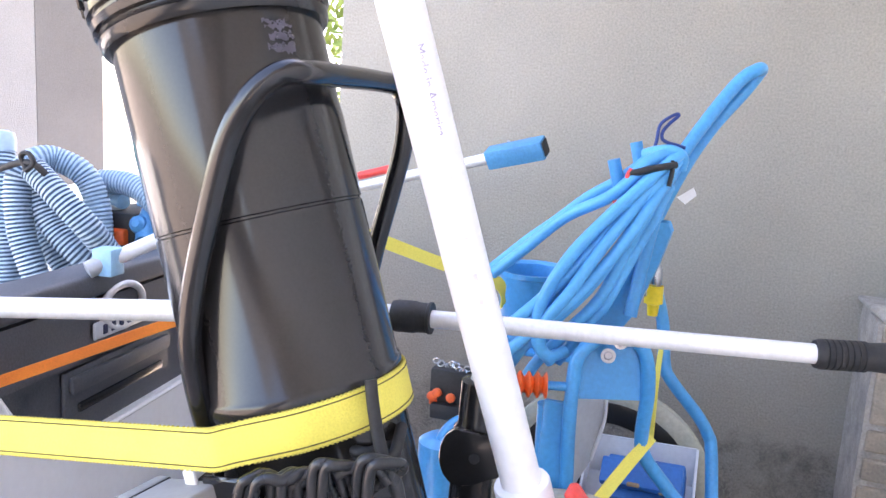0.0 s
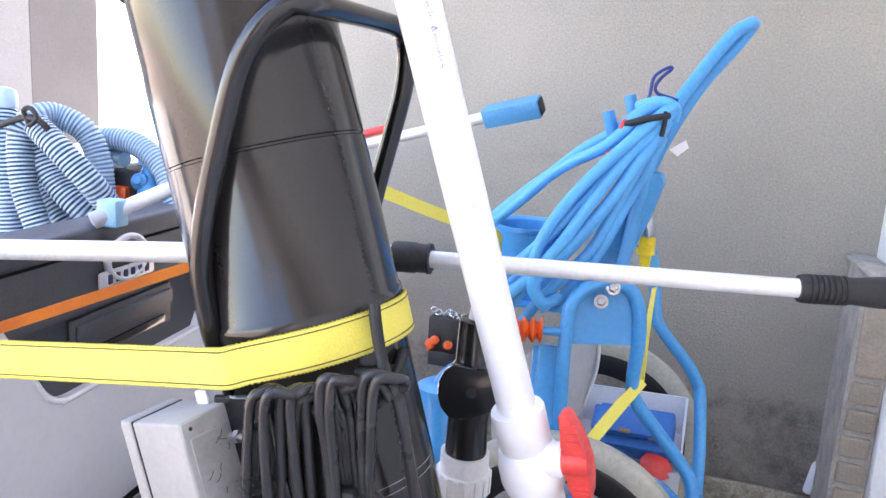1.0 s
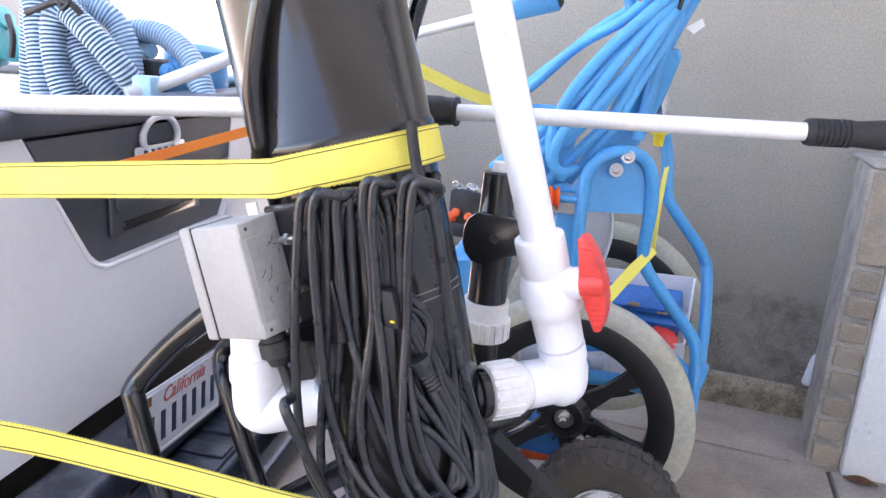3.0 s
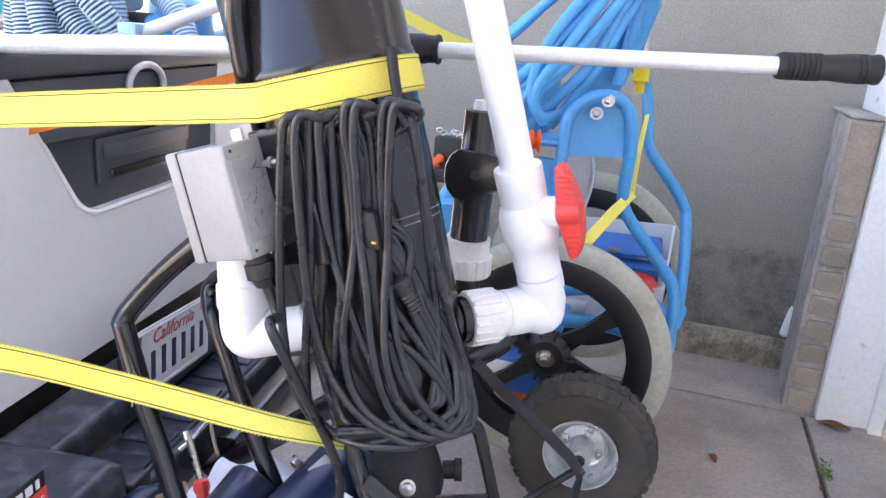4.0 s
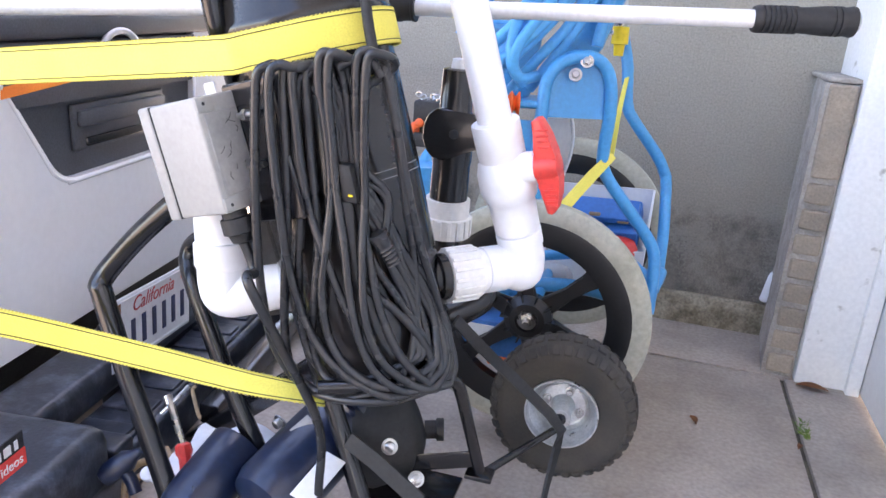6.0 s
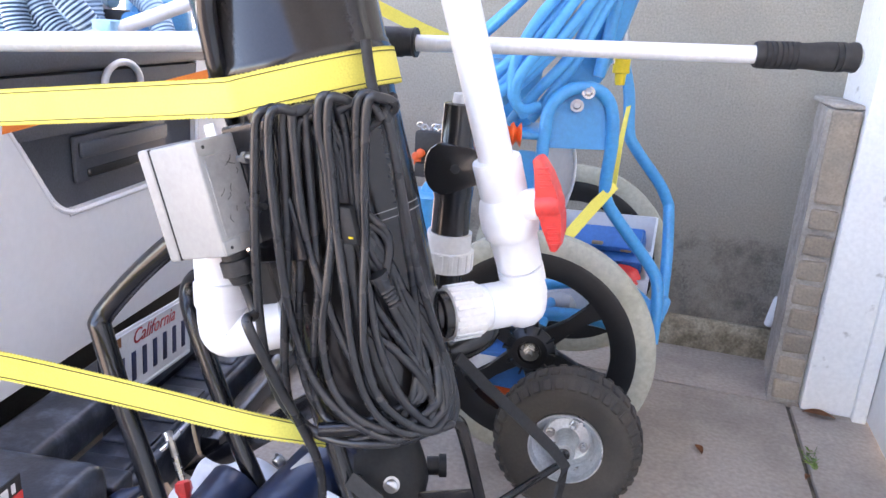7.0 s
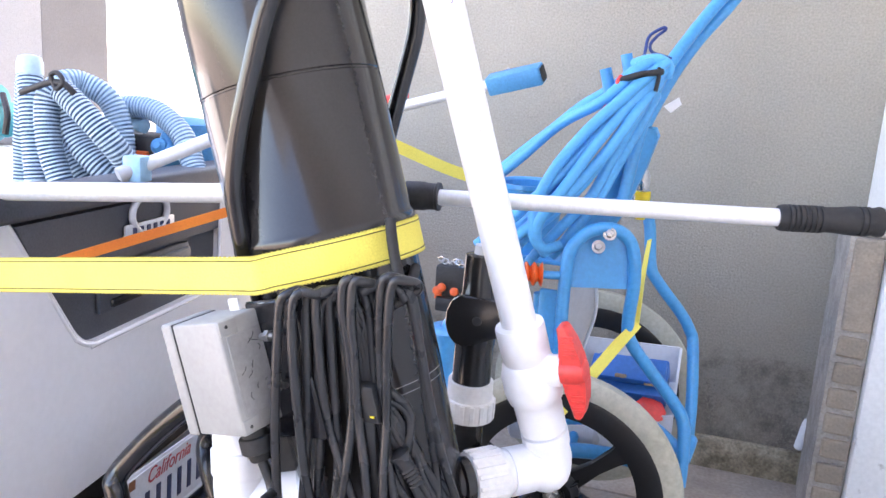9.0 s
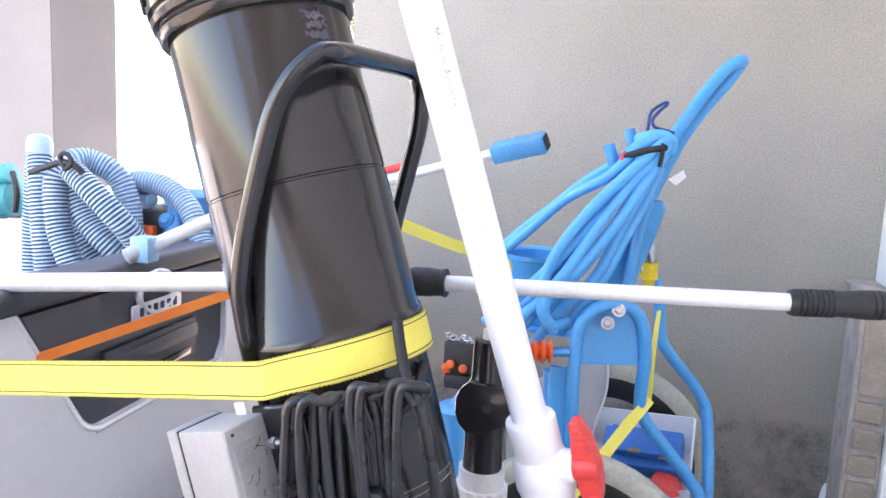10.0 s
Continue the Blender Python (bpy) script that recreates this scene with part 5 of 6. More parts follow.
part("red_band", lathe(bmesh.new(), V((-0.760, 1.899, 1.041)) + V((0, -0.01, 0.016)), q1 - q0, [(-0.09, 0.011), (0.04, 0.011)], 18), "red_plastic", pole2)


# ---- straps ----
def strap(name, label, pts, across, width, mats=("yellow_web", "stitch", "yellow_edge"), thick=0.0022, stitched=True, steps=6):
    """Ratchet-strap webbing with two rows of stitching and a serrated selvedge."""
    ob = thing(name, pts[0], label, "strap")
    path = spline(pts, steps)
    part("webbing", ribbon(bmesh.new(), path, across, width, thick), mats[0], ob)
    if stitched:
        for sgn in (-1, 1):
            off = []
            for i, p in enumerate(path):
                tan = (path[min(i + 1, len(path) - 1)] - path[max(i - 1, 0)]).normalized()
                w = V(across)
                w = (w - tan * w.dot(tan)).normalized()
                off.append(p + w * sgn * width * 0.405)
            part("stitching", ribbon(bmesh.new(), off, across, 0.0012, thick + 0.0016), mats[1], ob)
            off2 = [p + (q - p) * (0.5 / 0.405) for p, q in zip(path, off)]
            bm = bmesh.new()
            total, acc = 0.0, 0.0
            for i in range(len(off2) - 1):
                seg_ = off2[i + 1] - off2[i]
                m_ = max(1, int(seg_.length / 0.0042))
                for k in range(m_):
                    c_ = off2[i] + seg_ * ((k + 0.5) / m_)
                    w = V(across)
                    t_ = seg_.normalized()
                    w = (w - t_ * w.dot(t_)).normalized()
                    block(bm, c_, t_, w, t_.cross(w), (0.0022, 0.0024, thick))
            tagged(part("selvedge", bm, mats[2], ob, "", False), kind="stuff")
    return ob


K_S, K_D = V((-0.427, 0.650, 0.8356)), V((-1.0, -0.024, -0.127))
t_e1, t_e2 = V((0.956, 0.0, 0.292)), V(Y)
wide = [K_S + K_D * k for k in (0.72, 0.5, 0.3, 0.14, 0.05, 0.012)] + [K_S + V((0.004, 0.001, 0.001)), K_S + V((0.022, 0.008, 0.007))]
wide += [TANK - AX * 0.221 + (t_e1 * math.cos(radians(a)) + t_e2 * math.sin(radians(a))) * 0.1245 for a in (288, 300, 314, 328, 342, 356, 12, 30, 55, 80)]
strap("ratchet_strap", "wide bright yellow ratchet strap drawn round the black tank", wide, AX, 0.0445)
low = [(-0.787, 0.502, 0.499), (-0.698, 0.542, 0.481), (-0.604, 0.581, 0.456), (-0.505, 0.621, 0.428), (-0.417, 0.658, 0.401), (-0.352, 0.691, 0.382), (-0.325, 0.715, 0.366)]
ls = thing("ratchet_strap", low[0], "slack yellow strap twisting towards the vacuum's foot", "strap")
lowp = spline(low, 8)
n_l = len(lowp)
acr = [V((0.02, -0.15, 1.0)).lerp(V((-0.5, 0.75, 0.42)), (i / (n_l - 1)) ** 1.6) for i in range(n_l)]
wd_ = [0.043 - 0.018 * (i / (n_l - 1)) for i in range(n_l)]
part("webbing", ribbon(bmesh.new(), lowp, acr, 0.04, 0.0022, wd_), "yellow_web", ls)
for sgn in (-1, 1):
    off = []
    for i, p in enumerate(lowp):
        tan = (lowp[min(i + 1, n_l - 1)] - lowp[max(i - 1, 0)]).normalized()
        w = (acr[i] - tan * acr[i].dot(tan)).normalized()
        off.append(p + w * sgn * wd_[i] * 0.4)
    part("stitching", ribbon(bmesh.new(), off, acr, 0.0012, 0.0038), "stitch", ls)
    edge_ = bmesh.new()
    for i in range(n_l - 1):
        seg_ = lowp[i + 1] - lowp[i]
        t_ = seg_.normalized()
        w = (acr[i] - t_ * acr[i].dot(t_)).normalized()
        m_ = max(1, int(seg_.length / 0.0042))
        for q in range(m_):
            block(edge_, lowp[i] + seg_ * ((q + 0.5) / m_) + w * sgn * (wd_[i] * 0.5), t_, w, t_.cross(w), (0.0022, 0.0026, 0.0022))
    tagged(part("selvedge", edge_, "yellow_edge", ls, "", False), kind="stuff")
cs = thing("ratchet_strap", (-0.016, 1.348, 0.624), "yellow strap running down the blue cart", "strap")
s_a, s_k, s_e = V((-0.011, 1.549, 0.790)), V((-0.016, 1.365, 0.643)), V((-0.176, 1.205, 0.418))
part("webbing", ribbon(bmesh.new(), [s_a, s_a.lerp(s_k, 0.5), s_k + V((0.004, 0.004, -0.006))], V((0.85, -0.3, 0.25)), 0.011, 0.0022, [0.009, 0.0115, 0.013]), "yellow_web", cs)
part("webbing", ribbon(bmesh.new(), [s_k + V((0.008, 0.004, 0.006)), s_k.lerp(s_e, 0.15), s_k.lerp(s_e, 0.5), s_e], V((0.62, 0.1, -0.55)), 0.022, 0.0022, [0.018, 0.023, 0.0235, 0.0235]), "yellow_web", cs)
strap("ratchet_strap", "yellow strap passing behind the black tank", [(-0.572, 1.218, 0.994), (-0.508, 1.276, 0.963), (-0.425, 1.359, 0.920), (-0.333, 1.446, 0.879), (-0.326, 1.481, 0.826)], (0.1, 0.1, 0.98), 0.024, stitched=False)



# ---- the pickup ----
TU, TN, TO = V((-0.139, 0.990, 0.0)), V((0.990, 0.139, 0.0)), V((-1.085, 1.08, 0.0))


def TR(u, n, z):
    """A place by the pickup's own axes: along the tailgate, out behind it, up."""
    return TO + TU * u + TN * n + V((0, 0, z))


def tbox(u0, u1, n0, n1, z0, z1, bevel=0.0, bm=None):
    return block(bm or bmesh.new(), TR((u0 + u1) / 2, (n0 + n1) / 2, (z0 + z1) / 2), TU, TN, Z, (u1 - u0, n1 - n0, z1 - z0), bevel, 3)


truck = thing("pickup_truck", TR(0.2, -0.9, -0.03), "white pickup truck with black plastic tailgate trim, backed up close", "pickup truck")
# tailgate skin with the sunken trim panel
gate_pts = [(-0.47, 0.2), (0.84, 0.2), (0.84, 0.8), (0.575, 0.8), (0.565, 0.56), (0.53, 0.512), (0.04, 0.512), (0.0214, 0.5133), (0.0044, 0.5171), (-0.011, 0.5235), (-0.0249, 0.5324), (-0.0373, 0.5439), (-0.0481, 0.558), (-0.2, 0.79), (-0.21, 0.8), (-0.47, 0.8)]
bm = outline(bmesh.new(), [TR(u, 0.0, z) for u, z in gate_pts], TN * -0.05)
gate = part("tailgate", bm, "truck_white", truck, "white painted tailgate skin")
lip = [TR(-0.216, -0.003, 0.8), TR(-0.203, -0.003, 0.785), TR(-0.0547, -0.003, 0.551), TR(-0.0437, -0.003, 0.5369), TR(-0.0308, -0.003, 0.5254), TR(-0.016, -0.003, 0.5165), TR(0.0008, -0.003, 0.5101), TR(0.0194, -0.003, 0.5063), TR(0.04, -0.003, 0.505), TR(0.52, -0.003, 0.505), TR(0.555, 0.002, 0.53), TR(0.572, 0.002, 0.8)]
part("panel_lip", tube(lip, 0.006, 12, 4), "truck_white", gate)
part("trim_panel", tbox(-0.215, 0.575, -0.07, -0.018, 0.5, 0.8, 0.004), "truck_trim", gate, "matt black plastic panel")
part("upper_trim", outline(bmesh.new(), [TR(-0.2, 0.006, 0.79), TR(0.57, 0.006, 0.79), TR(0.57, 0.0, 0.672), TR(-0.125, 0.0, 0.672)], TN * -0.03), "truck_trim", gate)
handle_ = part("latch_recess", block(bmesh.new(), TR(0.23, -0.012, 0.61), TU, TN, Z, (0.37, 0.012, 0.1), 0.006, 2), "truck_trim", gate)
part("latch_pull", block(bmesh.new(), TR(0.23, -0.001, 0.63), TU, TN, Z, (0.35, 0.014, 0.036), 0.007, 2), "truck_trim", handle_)
part("latch_scoop", block(bmesh.new(), TR(0.23, -0.004, 0.578), TU, TN, Z, (0.3, 0.01, 0.02), 0.005, 2), "black_paint", handle_)
part("top_cap", tbox(-0.5, 0.87, -0.09, 0.012, 0.795, 0.845, 0.012), "truck_trim", gate, "black moulded cap along the tailgate's top")
# maker's badge, as plain shapes
badge = part("badge", block(bmesh.new(), TR(0.208, 0.012, 0.728), TU, TN, Z, (0.2, 0.008, 0.036), 0.005, 2), "badge_silver", gate, "silver badge with dark bars and a ring")
ringc = TR(0.208, 0.012, 0.762)
part("badge_ring", tube([ringc + TU * 0.07 * math.cos(k * math.pi / 8) + V((0, 0, 0.045 * math.sin(k * math.pi / 8))) for k in range(16)], 0.008, 10, 3, True), "badge_silver", badge)
for k in range(6):
    part("badge_bar", block(bmesh.new(), TR(0.208, 0.017, 0.728) + TU * (-0.068 + 0.027 * k), TU, TN, Z, (0.014, 0.003, 0.02), 0.001, 1), "plate_blue", badge)
# bed
part("bed_floor", tbox(-0.55, 0.9, -1.9, -0.06, 0.36, 0.4), "truck_trim", truck)
part("bed_side", tbox(0.85, 0.95, -1.9, 0.0, 0.2, 0.82, 0.02), "truck_white", truck)
part("bed_side", tbox(-0.62, -0.49, -1.9, 0.0, 0.2, 0.82, 0.02), "truck_white", truck)
part("rail_cap", tbox(0.84, 0.96, -1.9, 0.0, 0.82, 0.85, 0.01), "truck_trim", truck)
part("rail_cap", tbox(-0.63, -0.48, -1.9, 0.0, 0.82, 0.85, 0.01), "truck_trim", truck)
part("bulkhead", tbox(-0.62, 0.95, -1.96, -1.9, 0.2, 0.85, 0.01), "truck_white", truck)
part("underbody", tbox(-0.5, 0.85, -1.9, -0.05, 0.1, 0.22), "black_matt", truck)
for u_ in (-0.5, 0.85):
    part("wheel", lathe(bmesh.new(), TR(u_, -1.15, 0.27), TU, [(-0.1, 0.18), (-0.1, 0.27), (-0.07, 0.3), (0.07, 0.3), (0.1, 0.27), (0.1, 0.18)], 40), "rubber", truck)
# step bumper
bump = part("bumper", tbox(-0.8, 0.95, 0.03, 0.16, 0.11, 0.185, 0.02), "bumper", truck, "scuffed dark step bumper")
part("bumper_face", tbox(-0.1, 0.62, 0.1, 0.15, 0.0, 0.24, 0.012), "bumper", bump)
part("step_pad", tbox(-0.3, 0.78, 0.15, 0.27, 0.085, 0.105, 0.008), "bumper", bump, "ribbed step pad, grey with dust")
for k in range(11):
    part("pad_rib", tbox(-0.28 + k * 0.095, -0.23 + k * 0.095, 0.16, 0.262, 0.104, 0.112, 0.003), "bumper", bump)
part("step_front", tbox(-0.3, 0.78, 0.255, 0.285, 0.0, 0.098, 0.01), "bumper", bump)
end_cap = part("end_cap", tbox(-0.8, -0.36, 0.03, 0.3, 0.05, 0.2, 0.03), "bumper", bump, "bulging corner of the bumper")
part("corner_face", tbox(-0.8, -0.35, 0.285, 0.325, -0.06, 0.1, 0.02), "truck_trim", bump)
part("notch", tbox(-0.36, -0.3, 0.2, 0.3, 0.03, 0.14, 0.008), "bumper", bump)
# number plate with plain bars
PN = 0.2
p_tl, p_tr, p_br = V((-0.859, 0.906, 0.328)), V((-0.899, 1.197, 0.311)), V((-0.904, 1.233, 0.185))
pu = (p_tr - p_tl).normalized()
pz = V((0, 0, 1))
p_c = p_tr - pu * 0.1525 + (p_br - p_tr).normalized() * 0.068
pz = (p_tr - p_br)
pz = (pz - pu * pz.dot(pu)).normalized()
pn = pu.cross(pz)
if pn.x < 0:
    pn = -pn
numb = part("number_plate", block(bmesh.new(), p_c, pu, pz, pn, (0.305, 0.145, 0.003), 0.001, 1), "plate_white", truck, "white number plate with dark bars")
part("plate_rim", tube([p_c + pu * a + pz * b + pn * 0.002 for a, b in ((-0.146, -0.064), (0.146, -0.064), (0.146, 0.064), (-0.146, 0.064))], 0.002, 6, 1, True), "plate_white", numb)
for k in range(7):
    part("plate_bar", block(bmesh.new(), p_c + pu * (-0.118 + 0.0395 * k) - pz * 0.014 + pn * 0.002, pu, pz, pn, (0.016, 0.062, 0.002), 0.001, 1), "plate_blue", numb)
lettering("state_script", "California", p_c + pz * 0.044 + pn * 0.0022, pu, pz, 0.042, "script_red", numb, slant=0.35)
part("plate_sticker", block(bmesh.new(), p_c + pu * 0.13 + pz * 0.055 + pn * 0.002, pu, pz, pn, (0.03, 0.02, 0.0015), 0.0005, 1), "orange_plastic", numb)
part("plate_sticker", block(bmesh.new(), p_c - pu * 0.13 + pz * 0.052 + pn * 0.002, pu, pz, pn, (0.02, 0.02, 0.0015), 0.0005, 1), "rust", numb)
# sticker on the bumper's corner
st_c = V((-0.664, 0.455, 0.298))
st_c += TU * 0.042 + V((0, 0, 0.0135))
stick = part("bumper_sticker", block(bmesh.new(), st_c, TU, TN, Z, (0.066, 0.002, 0.05), 0.0, 1), "black_matt", bump, "black and orange-red sticker with white lettering")
part("sticker_band", block(bmesh.new(), st_c - V((0, 0, 0.0125)) + TN * 0.0015, TU, TN, Z, (0.066, 0.002, 0.025), 0.0, 1), "red_plastic", stick)
lettering("sticker_word", "Videos", st_c - V((0, 0, 0.0125)) + TN * 0.003, TU, Z, 0.0195, "white_plastic", stick)
for u_, w_ in ((-0.016, 0.012), (0.002, 0.012), (0.018, 0.006)):
    part("sticker_bar", block(bmesh.new(), st_c + TU * u_ + V((0, 0, 0.011)) + TN * 0.0015, TU, TN, Z, (w_, 0.002, 0.013), 0.0, 1), "white_plastic", stick)
# hitch tube that carries the vacuum's frame
hitch = part("hitch_tube", block(bmesh.new(), (-0.551, 0.976, 0.192), V((-0.400, 0.853, 0.351)) - V((-0.776, 0.965, 0.017)), Y, Z, (0.7, 0.05, 0.05), 0.004), "black_paint", truck)
part("hitch_bar", block(bmesh.new(), TR(0.38, 0.33, 0.05), TU, TN, Z, (0.9, 0.045, 0.045), 0.004), "black_paint", truck)

# orange strap over the tailgate
strap("tie_strap", "twisted orange strap stretched across the tailgate", [V((-1.047, 0.941, 0.711)).lerp(V((-0.851, 1.201, 0.798)), k / 4 - 0.5) for k in range(8)], (0.1, 0.3, 0.95), 0.02, ("orange_web", "orange_web", "orange_web"), stitched=False)


# ---- load in the bed ----
def ribbed_hose(name, pts, r, pitch=0.0098):
    path = spline(pts, 40)
    total = sum((path[i + 1] - path[i]).length for i in range(len(path) - 1))
    n = int(total / pitch * 4)
    step, out, i, acc = total / n, [], 0, 0.0
    for k in range(n + 1):
        want = k * step
        while i < len(path) - 2 and acc + (path[i + 1] - path[i]).length < want:
            acc += (path[i + 1] - path[i]).length
            i += 1
        seg_ = path[i + 1] - path[i]
        out.append(path[i] + seg_ * min(1, max(0, (want - acc) / max(seg_.length, 1e-6))))
    bm = sweep(bmesh.new(), out, r, 16, radius=lambda i, s: (r, r * 0.985, r * 0.91, r * 0.985)[i % 4], pick=lambda i: (0, 1, 1, 0)[i % 4])
    return bm


coil = thing("vacuum_hose", (-1.483, 1.411, 0.902), "coiled ribbed blue-and-white vacuum hose tied with black cord", "hose")
RV = 0.031
for k, pts in enumerate((
    [(-1.591, 1.430, 1.056), (-1.572, 1.413, 0.969), (-1.552, 1.401, 0.839), (-1.534, 1.396, 0.691)],
    [(-1.470, 1.403, 1.033), (-1.485, 1.381, 0.990), (-1.470, 1.370, 0.877), (-1.433, 1.376, 0.764), (-1.421, 1.399, 0.673)],
    [(-1.495, 1.423, 1.010), (-1.433, 1.417, 0.898), (-1.365, 1.439, 0.821), (-1.327, 1.497, 0.772)],
    [(-1.438, 1.380, 1.021), (-1.372, 1.383, 0.968), (-1.314, 1.413, 0.893), (-1.296, 1.462, 0.824)],
    [(-1.490, 1.404, 1.018), (-1.481, 1.432, 1.040), (-1.463, 1.470, 1.040), (-1.411, 1.503, 1.006), (-1.380, 1.514, 0.932), (-1.368, 1.513, 0.827)],
    [(-1.460, 1.556, 0.963), (-1.410, 1.575, 0.986), (-1.322, 1.582, 0.978), (-1.232, 1.572, 0.921), (-1.175, 1.555, 0.824)],
    [(-1.524, 1.471, 0.895), (-1.466, 1.467, 0.809), (-1.409, 1.484, 0.720)],
    [(-1.590, 1.429, 1.049), (-1.609, 1.439, 1.011), (-1.636, 1.446, 0.827), (-1.631, 1.436, 0.674)],
)):
    part("hose_run", ribbed_hose("hose_run", pts, RV), ["hose_light", "hose_mid" if k in (4, 5) else "hose_dark"], coil)
part("hose_end", lathe(bmesh.new(), (-1.590, 1.430, 1.053), V((-1.594, 1.435, 1.100)) - V((-1.590, 1.430, 1.053)), [(0, 0.032), (0.03, 0.032), (0.045, 0.027), (0.05, 0.015)], 20), "hose_light", coil)
part("tie_cord", tube([(-1.531, 1.347, 1.009), (-1.473, 1.337, 1.025), (-1.421, 1.335, 1.039), (-1.384, 1.336, 1.035), (-1.367, 1.349, 1.014)], 0.008, 10, 5), "black_matt", coil)
part("tie_knot", tube([(-1.412, 1.332, 1.034), (-1.417, 1.328, 1.055), (-1.398, 1.330, 1.061), (-1.384, 1.331, 1.040), (-1.402, 1.328, 1.023)], 0.006, 8, 4, True), "black_matt", coil)
# white-ended pole with its light blue collar, lying over the bed
wp = thing("white_pole", (-1.158, 1.321, 0.852), "white plastic pole end with a light blue collar", "pole")
w0, w1 = V((-1.098, 1.192, 0.855)), V((-1.018, 1.312, 0.914))
part("white_end", lathe(bmesh.new(), w0, w1 - w0, [(-0.002, 0.014), (0.0, 0.0155), (0.4, 0.0155)], 24), "white_plastic", wp)
part("end_cap", lathe(bmesh.new(), w0 - (w1 - w0).normalized() * 0.006, w1 - w0, [(0, 0.012), (0.001, 0.018), (0.03, 0.018), (0.031, 0.0155)], 24), "grey_plastic", wp)
part("light_collar", block(bmesh.new(), w0.lerp(w1, 0.24), TU, TN, Z, (0.046, 0.044, 0.056), 0.005), "light_blue", wp)
# chemical pump, bottle and boxes behind
stuff_box = solid("tool_case", block(bmesh.new(), (-1.399, 1.699, 0.863), TU, TN, Z, (0.3, 0.14, 0.1), 0.01), "black_matt", "black tool case with an orange lid edge in the bed", "tool case")
solid("orange_case", block(bmesh.new(), (-1.360, 1.615, 0.852), TU, TN, Z, (0.16, 0.05, 0.04), 0.006), "orange_plastic", "orange plastic case beside the tool case", "case")
sp = thing("spray_pump", (-1.283, 1.560, 0.883), "small blue spray pump with a white spout", "spray pump")
part("pump_ball", lathe(bmesh.new(), (-1.291, 1.558, 0.887), (0.2, -0.9, 0.3), [(-0.02, 0.01), (-0.015, 0.02), (0.0, 0.025), (0.015, 0.02), (0.02, 0.012), (0.024, 0.01)], 20), "blue_clamp", sp)
part("pump_body", tube([(-1.268, 1.559, 0.846), (-1.282, 1.581, 0.881), (-1.287, 1.606, 0.918)], 0.03, 14, 3), "blue_clamp", sp)
bt = thing("bottle", (-1.403, 1.599, 0.910), "white plastic bottle with a light blue cap", "bottle")
part("bottle_body", lathe(bmesh.new(), (-1.404, 1.593, 0.871), Z, [(-0.12, 0.03), (0.02, 0.03), (0.035, 0.018), (0.04, 0.022), (0.055, 0.022)], 20), "white_plastic", bt)
part("bottle_cap", lathe(bmesh.new(), (-1.416, 1.599, 0.941), (1, -0.2, -0.1), [(-0.01, 0.02), (0.05, 0.02), (0.052, 0.012)], 18), "light_blue", bt)
solid("blue_drum", lathe(bmesh.new(), (-1.364, 1.770, 0.902), Z, [(-0.25, 0.09), (0.04, 0.09), (0.05, 0.08), (0.06, 0.03)], 28), "blue_clamp", "dark blue plastic drum in the truck bed", "drum")
solid("grey_tank", lathe(bmesh.new(), (-1.664, 1.719, 0.867), (0.3, 0.9, 0.2), [(-0.12, 0.04), (-0.1, 0.08), (0.1, 0.08), (0.12, 0.04)], 28), "hose_light", "pale blue plastic tank behind the coiled hose", "tank")
te = thing("teal_pump", (-1.720, 1.445, 0.944), "teal plastic pump body with a black strap", "pump")
part("pump_shell", lathe(bmesh.new(), (-1.800, 1.470, 0.930), (1, 0.15, 0.0), [(-0.15, 0.04), (-0.12, 0.065), (0.03, 0.065), (0.05, 0.05), (0.07, 0.05), (0.072, 0.03)], 24), "teal", te)
part("pump_neck", lathe(bmesh.new(), (-1.756, 1.461, 0.985), (0.9, 0.15, 0.3), [(-0.08, 0.03), (0.03, 0.03), (0.032, 0.02)], 18), "teal", te)
part("pump_strap", tube([(-1.688, 1.432, 0.999), (-1.655, 1.414, 0.949), (-1.665, 1.414, 0.896)], 0.008, 8, 4), "black_matt", te)



# ---- small things round the hitch and on the ground ----
sd = thing("screwdriver", (-0.595, 0.756, 0.158), "chrome T-bar screwdriver with a red handle", "screwdriver")
s_t, s_m, s_b = V((-0.649, 0.802, 0.240)), V((-0.606, 0.773, 0.183)), V((-0.578, 0.749, 0.123))
part("shank", tube([s_t, s_m], 0.006, 6, 0), "steel", sd)
part("handle", lathe(bmesh.new(), s_m, s_b - s_m, [(-0.004, 0.008), (0.0, 0.013), (0.012, 0.014), (0.02, 0.0105), (0.05, 0.012), (0.075, 0.014), (0.085, 0.008)], 8), "red_plastic", sd)
part("cross_bar", tube([(-0.660, 0.792, 0.220), (-0.646, 0.801, 0.236), (-0.634, 0.833, 0.257)], 0.004, 10, 3), "steel", sd)
part("socket_end", lathe(bmesh.new(), (-0.649, 0.801, 0.236), s_t - s_m, [(0, 0.007), (0.014, 0.008), (0.016, 0.004)], 12), "steel", sd)
solid("hairpin_clip", tube([(-0.650, 0.875, 0.232), (-0.653, 0.871, 0.222), (-0.626, 0.847, 0.194), (-0.621, 0.847, 0.191)], 0.0035, 8, 5), "tan_hose", "bent steel hairpin clip on the hitch", "clip")
cloth = bmesh.new()
bmesh.ops.create_grid(cloth, x_segments=14, y_segments=10, size=1.0)
c_m = V((-0.580, 0.838, 0.130))
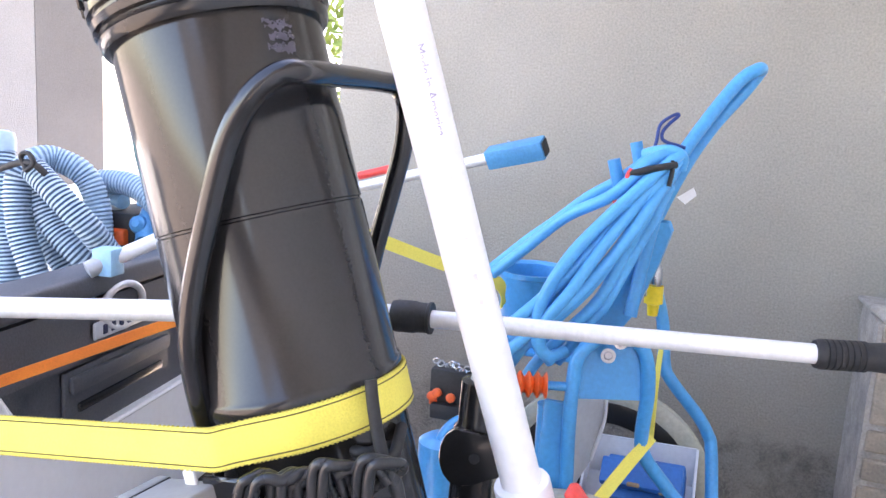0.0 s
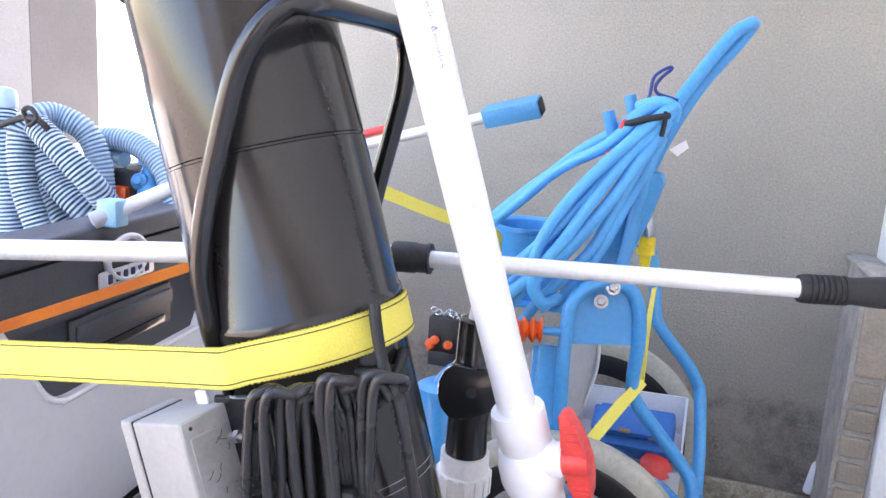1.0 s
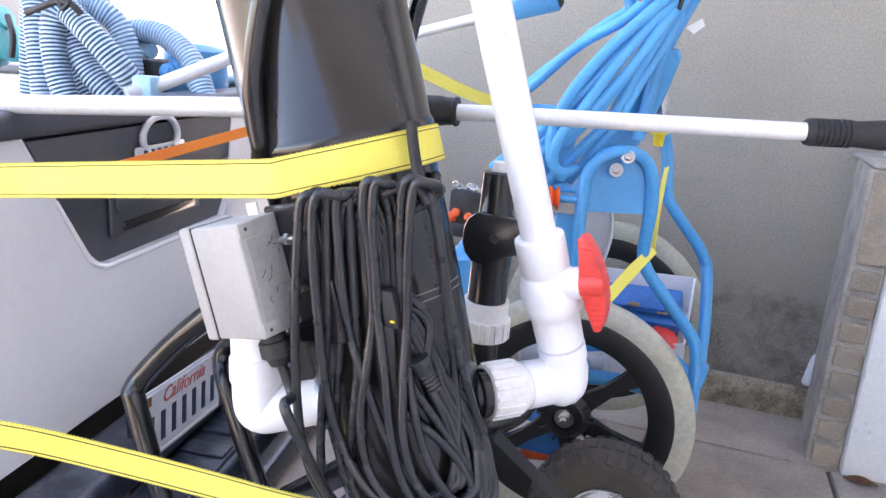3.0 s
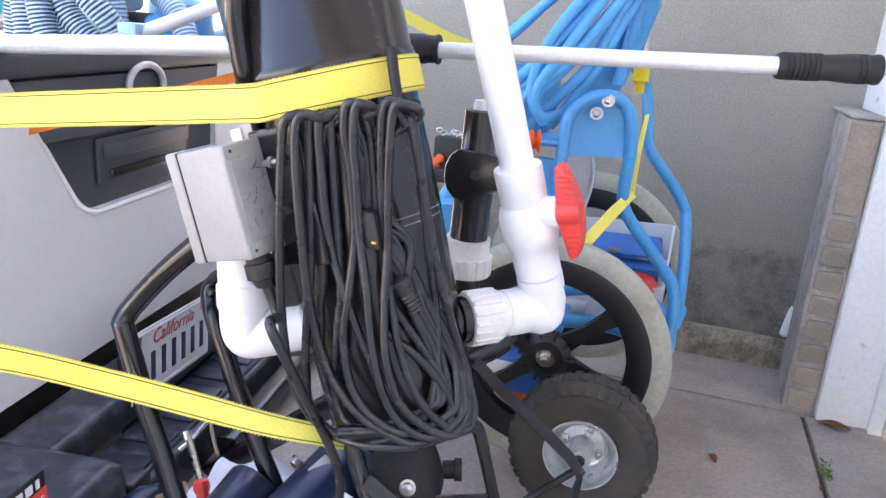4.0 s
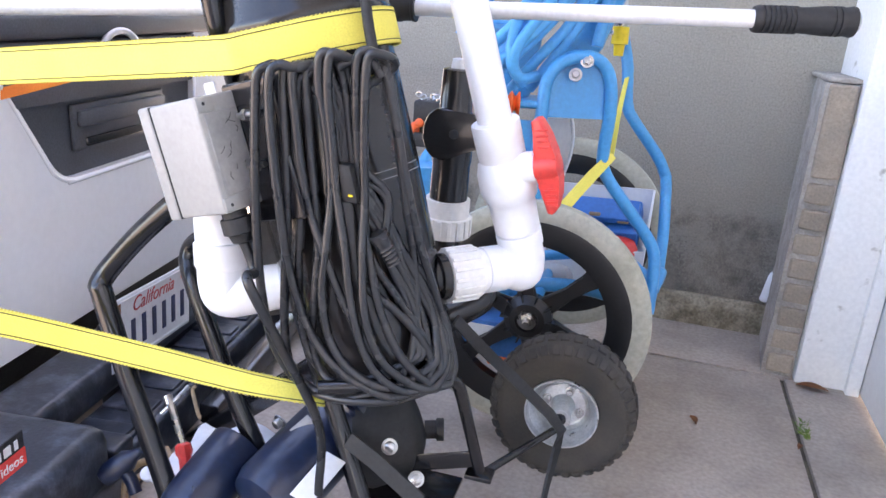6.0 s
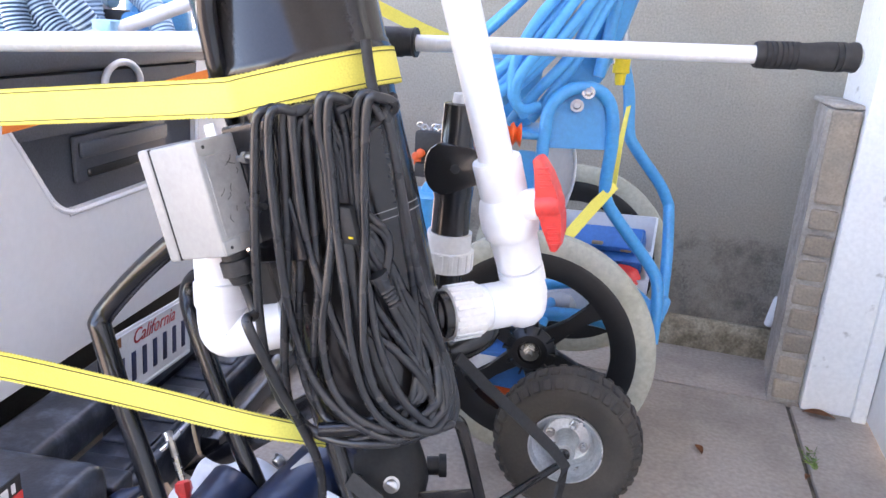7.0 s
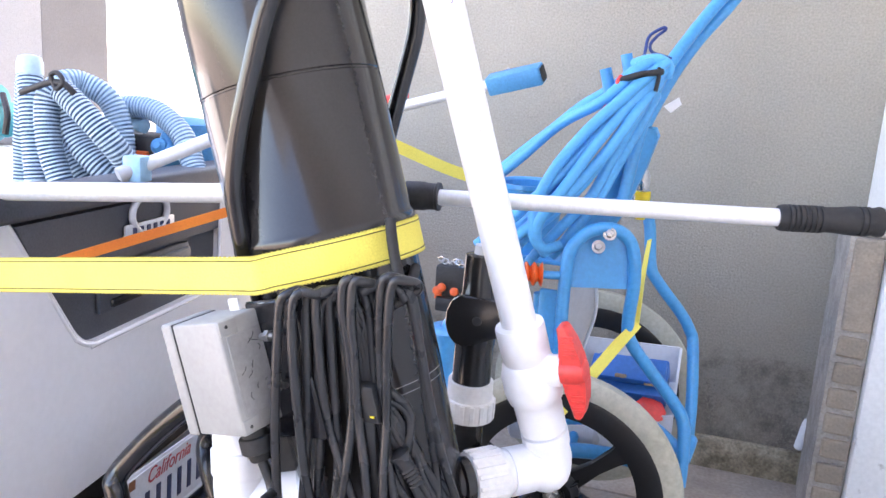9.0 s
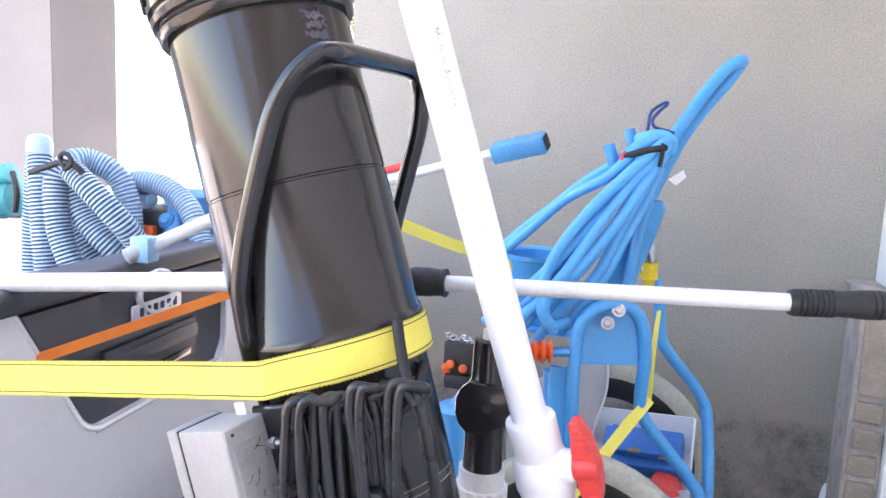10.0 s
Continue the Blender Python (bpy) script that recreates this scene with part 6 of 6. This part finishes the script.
for v in cloth.verts:
    x_, y_ = v.co.x * 0.1, v.co.y * 0.075
    v.co = c_m + TU * x_ + TN * y_ + V((0, 0, 0.014 * math.sin(x_ * 50) * math.cos(y_ * 46 + x_ * 20) - 0.3 * (x_ * x_ + y_ * y_)))
bmesh.ops.solidify(cloth, geom=cloth.faces[:], thickness=0.002)
solid("cloth", cloth, "white_plastic", "crumpled white cloth lying by the motor", "cloth")
tl = thing("air_tool", (-0.701, 0.741, 0.134), "small navy pistol-grip tool on the bumper", "tool")
part("tool_body", lathe(bmesh.new(), (-0.732, 0.727, 0.116), V((-0.682, 0.755, 0.160)) - V((-0.732, 0.727, 0.116)), [(0, 0.014), (0.004, 0.02), (0.05, 0.019), (0.065, 0.01), (0.078, 0.006), (0.08, 0.003)], 18), "navy_paint", tl)
part("tool_grip", tube([(-0.701, 0.740, 0.131), (-0.686, 0.739, 0.114), (-0.675, 0.735, 0.095)], 0.011, 12, 3), "navy_paint", tl)
th = thing("tan_tube", (-0.668, 0.761, 0.102), "coiled tan rubber tubing beside the frame post", "tubing")
for pts in ([(-0.705, 0.741, 0.071), (-0.705, 0.753, 0.108), (-0.689, 0.775, 0.127), (-0.665, 0.788, 0.113), (-0.649, 0.782, 0.082), (-0.644, 0.763, 0.055)],
            [(-0.692, 0.739, 0.087), (-0.678, 0.753, 0.116), (-0.649, 0.759, 0.111), (-0.638, 0.752, 0.082)],
            [(-0.674, 0.814, 0.135), (-0.651, 0.804, 0.118), (-0.639, 0.785, 0.082), (-0.638, 0.765, 0.056)]):
    part("tube_turn", tube(pts, 0.0062, 10, 7), "tan_hose", th)
solid("grease_cap", lathe(bmesh.new(), (-0.657, 0.746, 0.128), (0.3, -0.5, 0.8), [(0, 0.012), (0.01, 0.012), (0.012, 0.006)], 14), "white_plastic", "small white cap lying in the coiled tubing", "cap")

# hose tap stub on the wall
solid("wall_cap", lathe(bmesh.new(), (0.470, 2.185, 0.163), (0.2, 0.02, 1.0), [(-0.05, 0.006), (-0.045, 0.013), (0.03, 0.016), (0.045, 0.014), (0.052, 0.004)], 14), "white_plastic", "small white plastic cap at the foot of the stucco wall", "wall cap")

# weed, dry leaves
weed = bmesh.new()
rng = random.Random(3)
w_at = V((0.517, 1.615, 0.000))
for k in range(46):
    a_, l_ = rng.uniform(0, 6.28), rng.uniform(0.006, 0.03)
    p0 = w_at + V((rng.uniform(-0.012, 0.012), rng.uniform(-0.045, 0.045), 0.001))
    d = V((math.cos(a_), math.sin(a_), rng.uniform(0.2, 1.1))).normalized()
    s_ = d.orthogonal().normalized() * rng.uniform(0.0015, 0.003)
    vs = [weed.verts.new(q) for q in (p0, p0 + d * l_ * 0.5 + s_, p0 + d * l_, p0 + d * l_ * 0.5 - s_)]
    weed.faces.new(vs)
tagged(solid("weed", weed, "leaf", "small green weed growing in the slab joint", "weed"), kind="stuff")


def dry_leaf(at, size, turn, label):
    bm = bmesh.new()
    n = 10
    prev = None
    for i in range(n + 1):
        t_ = i / n
        w_ = size * 0.22 * math.sin(math.pi * min(1, t_ * 1.05)) ** 0.8 + 0.0006
        c_ = V((size * (t_ - 0.5), 0, 0.003 + 0.006 * math.sin(t_ * 3.1)))
        row = [c_ + V((0, -w_, 0.004)), c_, c_ + V((0, w_, 0.003))]
        row = [bm.verts.new(Matrix.Rotation(turn, 3, "Z") @ q + V(at)) for q in row]
        if prev:
            for k in range(2):
                bm.faces.new((prev[k], prev[k + 1], row[k + 1], row[k]))
        prev = row
    bmesh.ops.solidify(bm, geom=bm.faces[:], thickness=0.0006)
    return solid("dry_leaf", bm, "dry_leaf", label, "leaf", "fallen leaves")


dry_leaf((0.259, 1.549, 0.000), 0.036, 2.0, "curled brown dry leaf on the concrete")
dry_leaf((0.574, 1.862, 0.000), 0.08, -0.1, "rust-brown dry leaf under the door jamb")
dry_leaf((0.494, 1.523, 0.000), 0.025, 1.2, "small reddish leaf caught in the joint")

# bush beyond the end of the wall
bush = thing("bush", (-1.9, 4.4, 0), "sunlit green bush beyond the wall's end", "bush")
part("trunk", tube([(-1.9, 4.4, -0.03), (-1.85, 4.42, 0.8), (-1.9, 4.4, 1.6)], 0.05, 10, 4), "bark", bush)
lv = bmesh.new()
rng = random.Random(8)
for k in range(2600):
    th_, ph = rng.uniform(0, 6.283), rng.uniform(-0.9, 1.4)
    rr = rng.uniform(0.35, 1.0) ** 0.6
    lump = 1 + 0.25 * math.sin(th_ * 3 + ph * 4)
    c_ = V((-1.75 + 0.75 * rr * lump * math.cos(th_) * math.cos(ph), 4.6 + 0.6 * rr * math.sin(th_) * math.cos(ph), 1.75 + 0.9 * rr * lump * math.sin(ph)))
    d = V((rng.uniform(-1, 1), rng.uniform(-1, 1), rng.uniform(-1, 1))).normalized()
    s_ = d.orthogonal().normalized()
    l_ = rng.uniform(0.03, 0.06)
    lv.faces.new([lv.verts.new(q) for q in (c_ - d * l_, c_ + s_ * l_ * 0.35, c_ + d * l_, c_ - s_ * l_ * 0.35)])
tagged(part("foliage", lv, "leaf", bush, "", False), kind="stuff")
